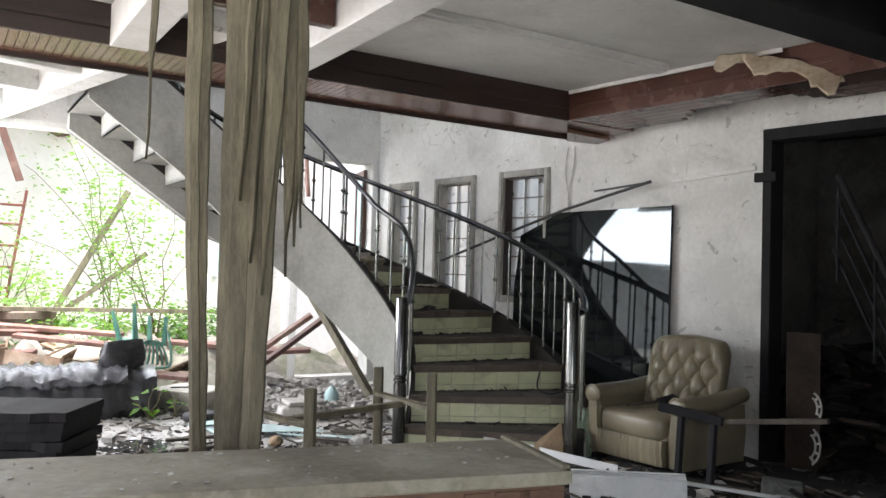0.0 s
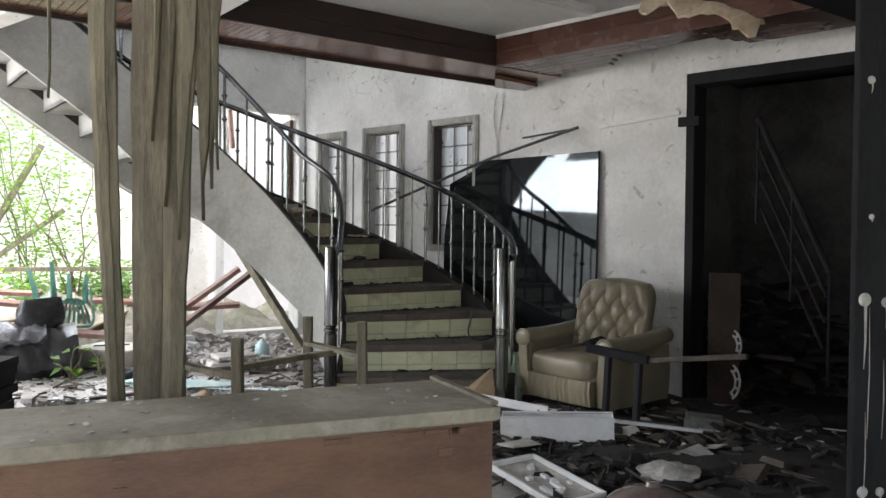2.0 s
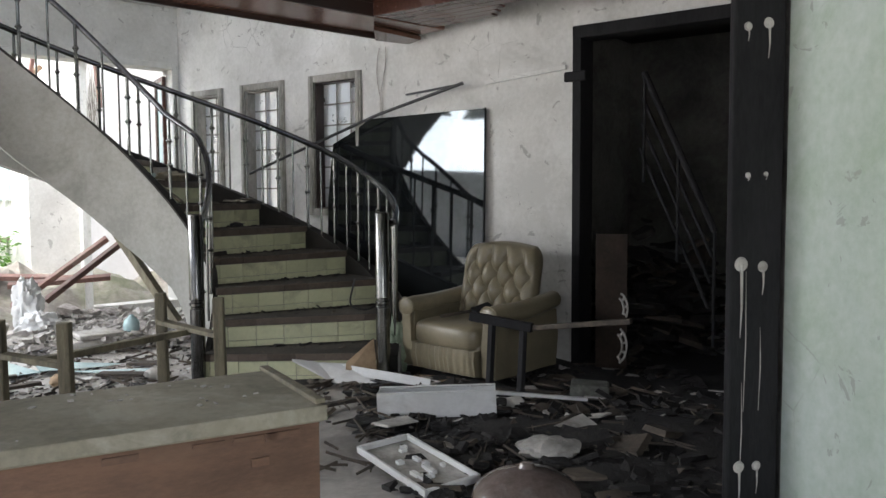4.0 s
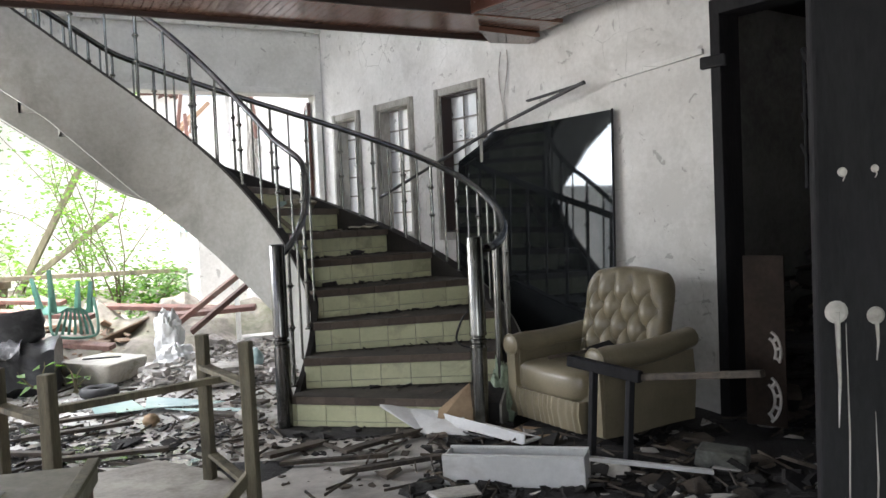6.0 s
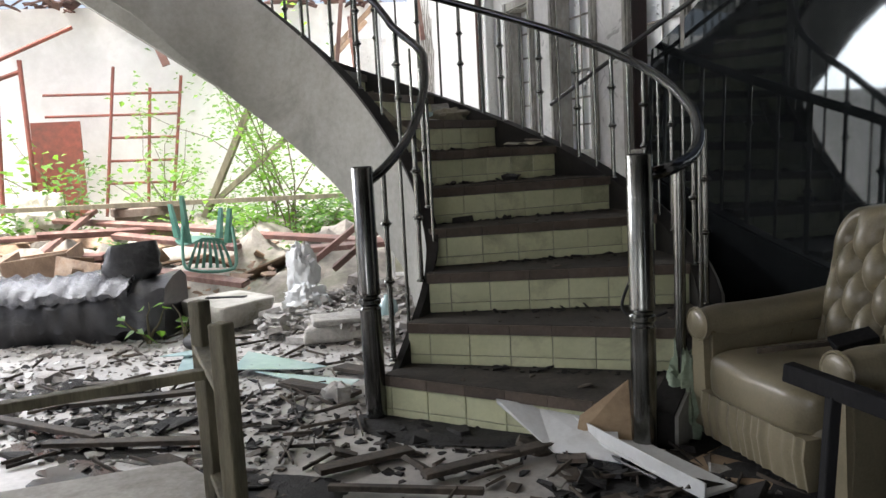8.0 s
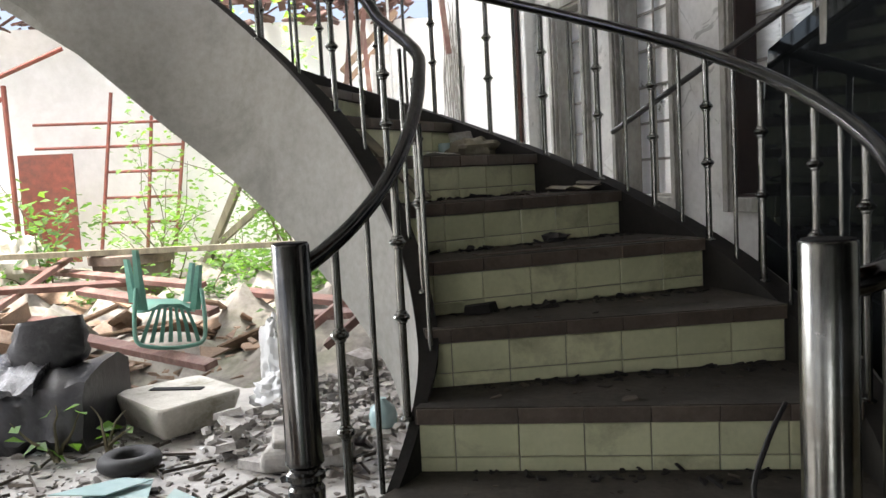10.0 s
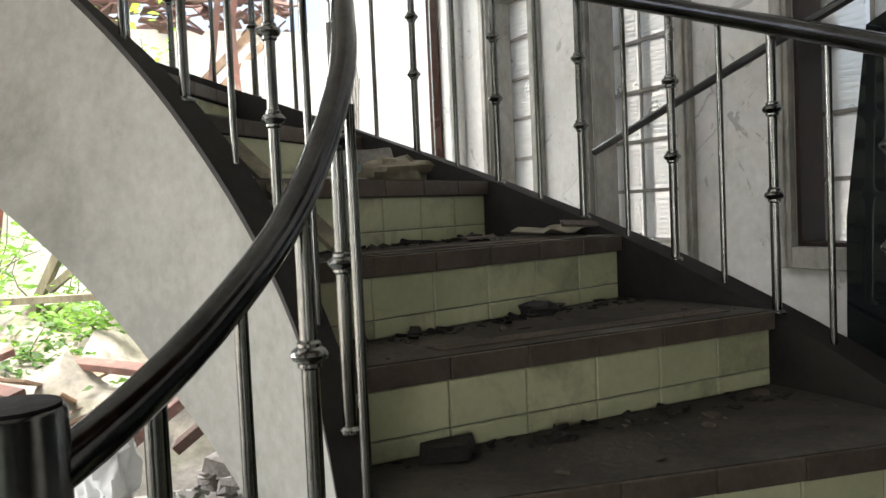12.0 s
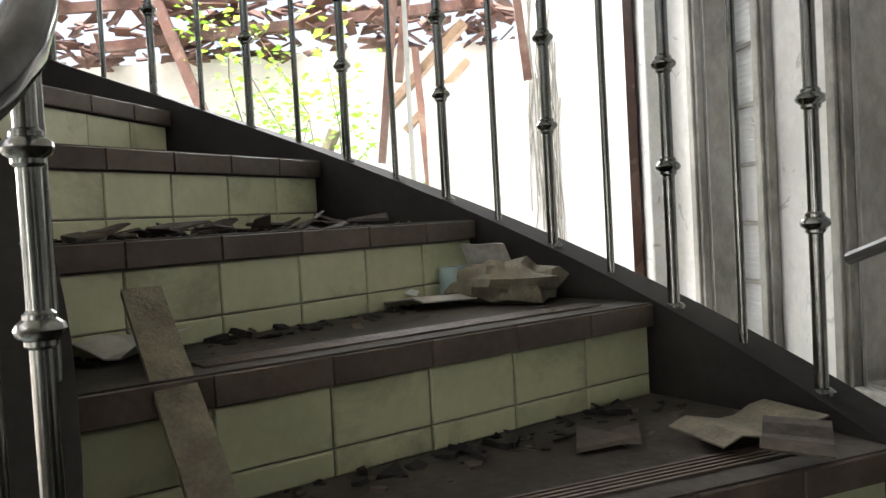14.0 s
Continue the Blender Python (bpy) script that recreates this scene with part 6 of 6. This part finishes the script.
bush("overhanging_tree", "young tree with pale green foliage over the wall", (p.x, p.y, 0.1), 1.0, 4.3, 900, 0.09, 78, LEAF, "tree", 6)
for i, (x, y) in enumerate(((-2.05, 6.75), (-1.9, 6.9), (-2.35, 7.15))):
    bush("floor_weed", "small heart-leaved weed growing on the floor", (x, y, 0.02), 0.25, 0.3, 7, 0.1, 90 + i, LEAF, "weed", 3)


# ---------------------------------------------------------------- scattered debris
def scatter(name, label, category, material, count, seed, region, size, flat=0.25, z0=0.0, curl=0.0):
    """Angular scraps of many outlines strewn over a region (a function that gives a point)."""
    r = random.Random(seed)
    m = Mesh()
    for i in range(count):
        x, y, z = region(r)
        s = size * math.exp(r.gauss(0, 0.55))
        n = r.randint(3, 6)
        t = 0
        pts = []
        for k in range(n):
            t += r.uniform(0.6, 1.4)
            pts.append(t)
        tot = t + r.uniform(0.5, 1.2)
        el = r.uniform(0.35, 1.0)
        ring = [Vector((s * math.cos(6.283 * q / tot) * r.uniform(0.7, 1.15), s * el * math.sin(6.283 * q / tot) * r.uniform(0.7, 1.15), 0)) for q in pts]
        h = s * flat * r.uniform(0.4, 1.2)
        mm = Matrix.Translation((x, y, z + z0 + h * 0.6)) @ pose(0, 0, 0, r.gauss(0, 14), r.gauss(0, 14), r.uniform(0, 360))
        lo = [mm @ (v + Vector((0, 0, -h / 2 + curl * s * v.length_squared / s / s))) for v in ring]
        hi = [mm @ (v * 0.9 + Vector((0, 0, h / 2 + curl * s * v.length_squared / s / s))) for v in ring]
        m.strip([lo, hi])
    return single(name, m, material, label, category, kind="stuff")


def box_region(x0, x1, y0, y1, z=0.0):
    return lambda r: (r.uniform(x0, x1), r.uniform(y0, y1), z)


def blob_region(cx, cy, sx, sy, z=0.0):
    return lambda r: (r.gauss(cx, sx), r.gauss(cy, sy), z)


left_floor = box_region(-3.4, -0.05, 4.9, 7.6)
scatter("plaster_rubble", "grey-white plaster crumbs over the floor", "rubble", RUBBLE, 2600, 1, left_floor, 0.014, 0.4)
scatter("plaster_rubble", "white plaster and tile pieces over the floor", "rubble", PAPER, 420, 2, left_floor, 0.02, 0.12, curl=0.1)
scatter("plaster_rubble", "dirty white crumbs over the floor", "rubble", WHITE_BOARD, 380, 21, left_floor, 0.014, 0.3)
scatter("dark_scraps", "dark rotten scraps over the floor", "scraps", SCRAP, 260, 3, left_floor, 0.02, 0.12, curl=0.15)
scatter("dark_scraps", "black leaf litter and splinters over the floor", "scraps", SOOT_DIRT, 520, 4, lambda r: (r.uniform(-3.0, 0.0), 4.9 + 2.6 * r.random() ** 1.3, 0), 0.016, 0.15, curl=0.2)
scatter("dark_scraps", "black sodden litter round the puddles", "scraps", SOOT_DIRT, 330, 22, lambda r: (r.gauss(-1.1, 0.5), r.gauss(5.45, 0.22), 0), 0.02, 0.15, curl=0.2)
scatter("brick_rubble", "broken stone and plaster heaped by the stair", "rubble", RUBBLE, 1300, 5, lambda r: (r.uniform(-1.5, 0.1), r.uniform(7.0, 8.6), r.uniform(0, 0.13)), 0.028, 0.5)
scatter("brick_rubble", "pale rubble heaped outside", "rubble", PAPER, 520, 6, lambda r: (r.uniform(-1.5, 0.0), r.uniform(7.2, 8.8), r.uniform(0.02, 0.14)), 0.032, 0.25, curl=0.1)
scatter("brick_rubble", "broken timber chips under the heap", "rubble", TIMBER, 800, 7, lambda r: (r.uniform(-6.5, -2.2), r.uniform(7.7, 9.8), r.uniform(0.02, 0.25)), 0.04, 0.2)
rnd = random.Random(33)
m = Mesh()
for i in range(160):
    x, y, a, l = rnd.uniform(-2.6, 0.1), rnd.uniform(4.9, 7.3), rnd.uniform(0, 3.14), rnd.uniform(0.05, 0.26)
    m.beam((x - l / 2 * math.cos(a), y - l / 2 * math.sin(a), 0.012), (x + l / 2 * math.cos(a), y + l / 2 * math.sin(a), 0.012 + rnd.uniform(0, 0.03)), 0.006, 0.014)
single("splinters", m, SCRAP, "dark splinters strewn over the concrete floor", "splinters", kind="stuff")
right_floor = box_region(0.95, 3.2, 3.0, 5.6, 0.02)
scatter("burnt_litter", "black burnt litter over the floor", "litter", SOOT_DIRT, 1300, 8, right_floor, 0.035, 0.25)
scatter("burnt_litter", "brown scraps among the soot", "litter", SCRAP, 300, 9, right_floor, 0.045, 0.15)
scatter("paper_litter", "torn pale paper and plaster among the soot", "litter", PAPER, 120, 10, right_floor, 0.04, 0.08, curl=0.15)
scatter("wood_chips", "small wood chips in front of the stairs", "wood chips", SCRAP, 120, 11, box_region(-0.3, 1.6, 4.6, 5.7), 0.03, 0.2)
scatter("leaf_litter", "black leaf litter at the foot of the stairs", "litter", SOOT_DIRT, 260, 12, blob_region(0.35, 5.55, 0.45, 0.18), 0.025, 0.2)
rnd = random.Random(31)
m = Mesh()
for i in range(120):
    x, y, a, l = rnd.uniform(0.5, 2.8), rnd.uniform(3.6, 5.6), rnd.uniform(0, 3.14), rnd.uniform(0.05, 0.28)
    m.beam((x - l / 2 * math.cos(a), y - l / 2 * math.sin(a), 0.03), (x + l / 2 * math.cos(a), y + l / 2 * math.sin(a), 0.03 + rnd.uniform(0, 0.03)), 0.006, 0.012)
single("splinters", m, SCRAP, "thin splinters and laths over the floor", "splinters", kind="stuff")

# back room: second stair rail, leaning panel, slatted ring pieces, heap
r2 = thing("back_stair_rail", "sooty steel stair rail rising in the back room", "railing")
top, low = Vector((3.05, 5.42, 2.07)), Vector((3.29, 4.9, 1.0))
for k in range(4):
    dz = -0.17 * k
    part("rail", Mesh().tube([top + Vector((0, 0.02 * k, dz)), low + Vector((0, 0.02 * k, dz))], 0.022 if k == 0 else 0.012, 8), CHAR, r2)
for f in (0.0, 0.5, 1.0):
    p = top.lerp(low, f)
    part("post", Mesh().tube([p, p + Vector((0, 0, -0.75))], 0.011, 8), CHAR, r2)
m = Mesh()
m.prism([(2.68, 5.375), (2.85, 5.24), (2.86, 5.26), (2.69, 5.395)], 0.05, 0.97)
single("upright_board", m, SHADED_BOARD, "brown board standing in the burnt back room", "board", bevel=0.004)
scatter("burnt_heap", "dark burnt debris heaped in the back room", "debris", SOOT_DIRT, 500, 14, lambda r: (r.gauss(3.5, 0.3), r.gauss(6.2, 0.25), abs(r.gauss(0, 0.3))), 0.09, 0.25)
scatter("burnt_heap", "grey ash-covered scraps in the back room", "debris", SCRAP, 90, 15, lambda r: (r.gauss(3.5, 0.28), r.gauss(6.1, 0.22), 0.05 + abs(r.gauss(0, 0.36))), 0.09, 0.2)
ring = thing("plastic_ring", "broken white spoked plastic ring on the sooty floor", "plastic ring")
for c, r_, a0, a1 in (((2.66, 5.05, 0.26), 0.13, -62, 62), ((2.68, 5.05, 0.5), 0.11, -30, 66)):
    arcs = [[(c[0] + q * math.cos(radians(a)) * 0.62, c[1] - q * 0.3 * math.cos(radians(a)), c[2] + q * math.sin(radians(a))) for a in range(a0, a1 + 1, 8)] for q in (r_, r_ * 0.68)]
    for pts in arcs:
        part("rim", Mesh().tube(pts, 0.007, 6), PAPER, ring, smooth=True)
    for p, q in list(zip(*arcs))[1::4]:
        part("spoke", Mesh().tube([p, q], 0.009, 6), PAPER, ring)
m = Mesh()
m.box((0, 0, 0.045), (0.24, 0.16, 0.09), None, 0.94)
ob = single("concrete_block", m, BLOCK, "dirty greenish concrete block among the soot", "block", bevel=0.012)
ob.matrix_basis = Matrix.Translation((2.37, 4.74, 0.015)) @ pose(0, 0, 0, 2, 3, -24)
crumple("mouldy_cloth", (1.36, 5.74, 0.17), (0.07, 0.06, 0.2), MOSSY_CLOTH, "mouldy pale green cloth heaped behind the newel post", "cloth", 27, 20, 0.4)
m = Mesh()
m.beam((1.62, 5.5, 0.425), (1.98, 5.62, 0.45), 0.012, 0.018)
single("thin_stick", m, SCRAP, "thin wooden stick lying across the armchair seat", "stick")
m = Mesh()
m.box((0, 0, 0), (0.15, 0.07, 0.03), Matrix.Translation((1.93, 5.58, 0.455)) @ pose(0, 0, 0, 20, -12, 20))
single("burnt_offcut", m, CHAR, "burnt black offcut lying on the armchair seat", "offcut", bevel=0.004)
crumple("flat_bag", (1.75, 3.75, 0.05), (0.15, 0.11, 0.05), PAPER, "dirty crumpled sack on the sooty floor", "sack", 18, 12, 0.4)
bl = Mesh().lathe([(0.22, 0.015), (0.225, 0.03), (0.215, 0.06), (0.185, 0.095), (0.13, 0.125), (0.07, 0.143), (0.035, 0.152), (0.026, 0.17), (0.0, 0.172)], (1.47, 3.24, 0.0), 32)
single("lamp_shade", bl, LAMP_GLASS, "dusty brown domed glass lamp shade on the floor", "lamp shade", smooth=True)
tray = thing("white_tray", "broken dirty white plastic tray lying on the floor", "tray")
part("base", Mesh().box((0, 0, 0.008), (0.52, 0.34, 0.012)), PAPER, tray, "stained grey tray base")
for c, s in (((0, 0.17, 0.025), (0.54, 0.02, 0.04)), ((0, -0.17, 0.025), (0.54, 0.02, 0.04)), ((0.265, 0, 0.025), (0.02, 0.32, 0.04)), ((-0.265, 0, 0.025), (0.02, 0.32, 0.04))):
    part("rim", Mesh().box(c, s), WHITE_BOARD, tray, bevel=0.004)
rnd = random.Random(41)
for k in range(12):
    part("block", Mesh().box((rnd.uniform(-0.2, 0.2), rnd.uniform(-0.12, 0.12), 0.022), (rnd.uniform(0.02, 0.07), rnd.uniform(0.015, 0.04), 0.018)), WHITE_BOARD, tray)
tray.matrix_basis = Matrix.Translation((1.1, 3.68, 0.035)) @ pose(0, 0, 0, 3, 3, -69) @ Matrix.Diagonal((1.1, 0.78, 0.8, 1.0))


# ---------------------------------------------------------------- litter on the steps
def step_region(n, r0, r1, a0, a1):
    def place(r):
        d = riser_deg(n) + STEP * r.uniform(a0, a1)
        return polar(r.uniform(max(r0, inner_radius(d) + 0.05), r1), d, n * RISE)
    return place


for n in range(1, 11):
    scatter("step_litter", "dark litter along the back of a stair tread", "litter", SOOT_DIRT, 70, 50 + n, step_region(n, 1.1, 2.15, 0.72, 0.98), 0.014, 0.3)
    scatter("step_litter", "small crumbs on a stair tread", "litter", SCRAP, 30, 70 + n, step_region(n, 1.1, 2.15, 0.1, 0.9), 0.01, 0.25)
scatter("step_litter", "curled leaf scraps on a stair tread", "litter", SCRAP, 50, 91, step_region(8, 1.2, 2.15, 0.5, 0.95), 0.035, 0.1, curl=0.3)
scatter("step_litter", "torn paper on a stair tread", "litter", SCRAP, 14, 92, step_region(6, 1.7, 2.15, 0.5, 0.95), 0.028, 0.05, curl=0.1)


def sheet(name, deg, r, z, w, d, turn, material, label, category, bend=0.03, tilt=0):
    m = Mesh()
    n = 6
    rows = []
    for i in range(n + 1):
        u = i / n - 0.5
        zz = bend * math.sin(i * 1.4) * (0.5 + abs(u))
        rows.append([(u * w, -d / 2, zz + 0.004), (u * w * 0.94, d / 2, zz + 0.01), (u * w * 0.94, d / 2, zz + 0.013), (u * w, -d / 2, zz + 0.007)])
    m.strip(rows)
    ob = single(name, m, material, label, category)
    ob.matrix_basis = Matrix.Translation(Vector(polar(r, deg, z + 0.01 + bend))) @ pose(0, 0, 0, tilt, 0, turn)
    return ob


z7 = 7 * RISE


def lay(name, at, w, d, turn, material, label, category, bend=0.012, tilt=0):
    """A limp sheet lying on a tread, its corners lifting."""
    ob = sheet(name, 0, 1, 0, w, d, 0, material, label, category, bend)
    ob.matrix_basis = Matrix.Translation(at) @ pose(0, 0, 0, tilt, 0, turn)


lay("paper_sheet", (-0.52, 7.84, z7 + 0.012), 0.26, 0.15, 165, PAPER, "crumpled white paper sheet on a step", "paper", 0.01)
lay("paper_sheet", (-0.6, 7.9, z7 + 0.03), 0.16, 0.1, 115, WHITE_BOARD, "folded white paper on a step", "paper", 0.012, 14)
crumple("paper_bag", (-0.33, 7.94, z7 + 0.045), (0.13, 0.075, 0.05), WEATHERED, "crumpled dirty brown paper bag on a step", "bag", 61, 10, 0.4)
lay("white_packet", (-0.42, 8.0, z7 + 0.09), 0.16, 0.09, 165, PAPER, "pale printed packet leaning on the paper bag", "packet", 0.004, 62)
m = Mesh().lathe([(0.028, 0), (0.036, 0.01), (0.036, 0.075), (0.034, 0.08), (0.034, 0.02)], (-0.5, 7.98, z7 + 0.003), 14)
single("blue_cup", m, PALE_GLASS, "small dusty blue plastic cup on a step", "cup", smooth=True)
m = Mesh()
m.beam(Vector((-0.15, 6.94, 6 * RISE + 0.02)), Vector((-0.52, 7.11, z7 + 0.115)), 0.06, 0.012)
single("wood_offcut", m, WEATHERED, "brown notched wooden slat leaning on the steps", "slat")
lay("paper_sheet", (-0.58, 7.12, z7 + 0.015), 0.17, 0.12, 20, PAPER, "dirty torn paper on a step", "paper", 0.02)
lay("paper_sheet", (0.24, 7.72, 6 * RISE + 0.012), 0.24, 0.13, 60, WEATHERED, "dirty curled papers against the stair stringer", "paper", 0.014)
lay("paper_sheet", (0.34, 7.6, 6 * RISE + 0.03), 0.16, 0.1, 100, SCRAP, "brown curled paper against the stair stringer", "paper", 0.012)
crumple("black_rag", polar(1.75, riser_deg(5) + 11, 5 * RISE + 0.02), (0.06, 0.025, 0.022), BLACK_VINYL, "black crumpled rag on a step", "rag", 23, 8, 0.5)
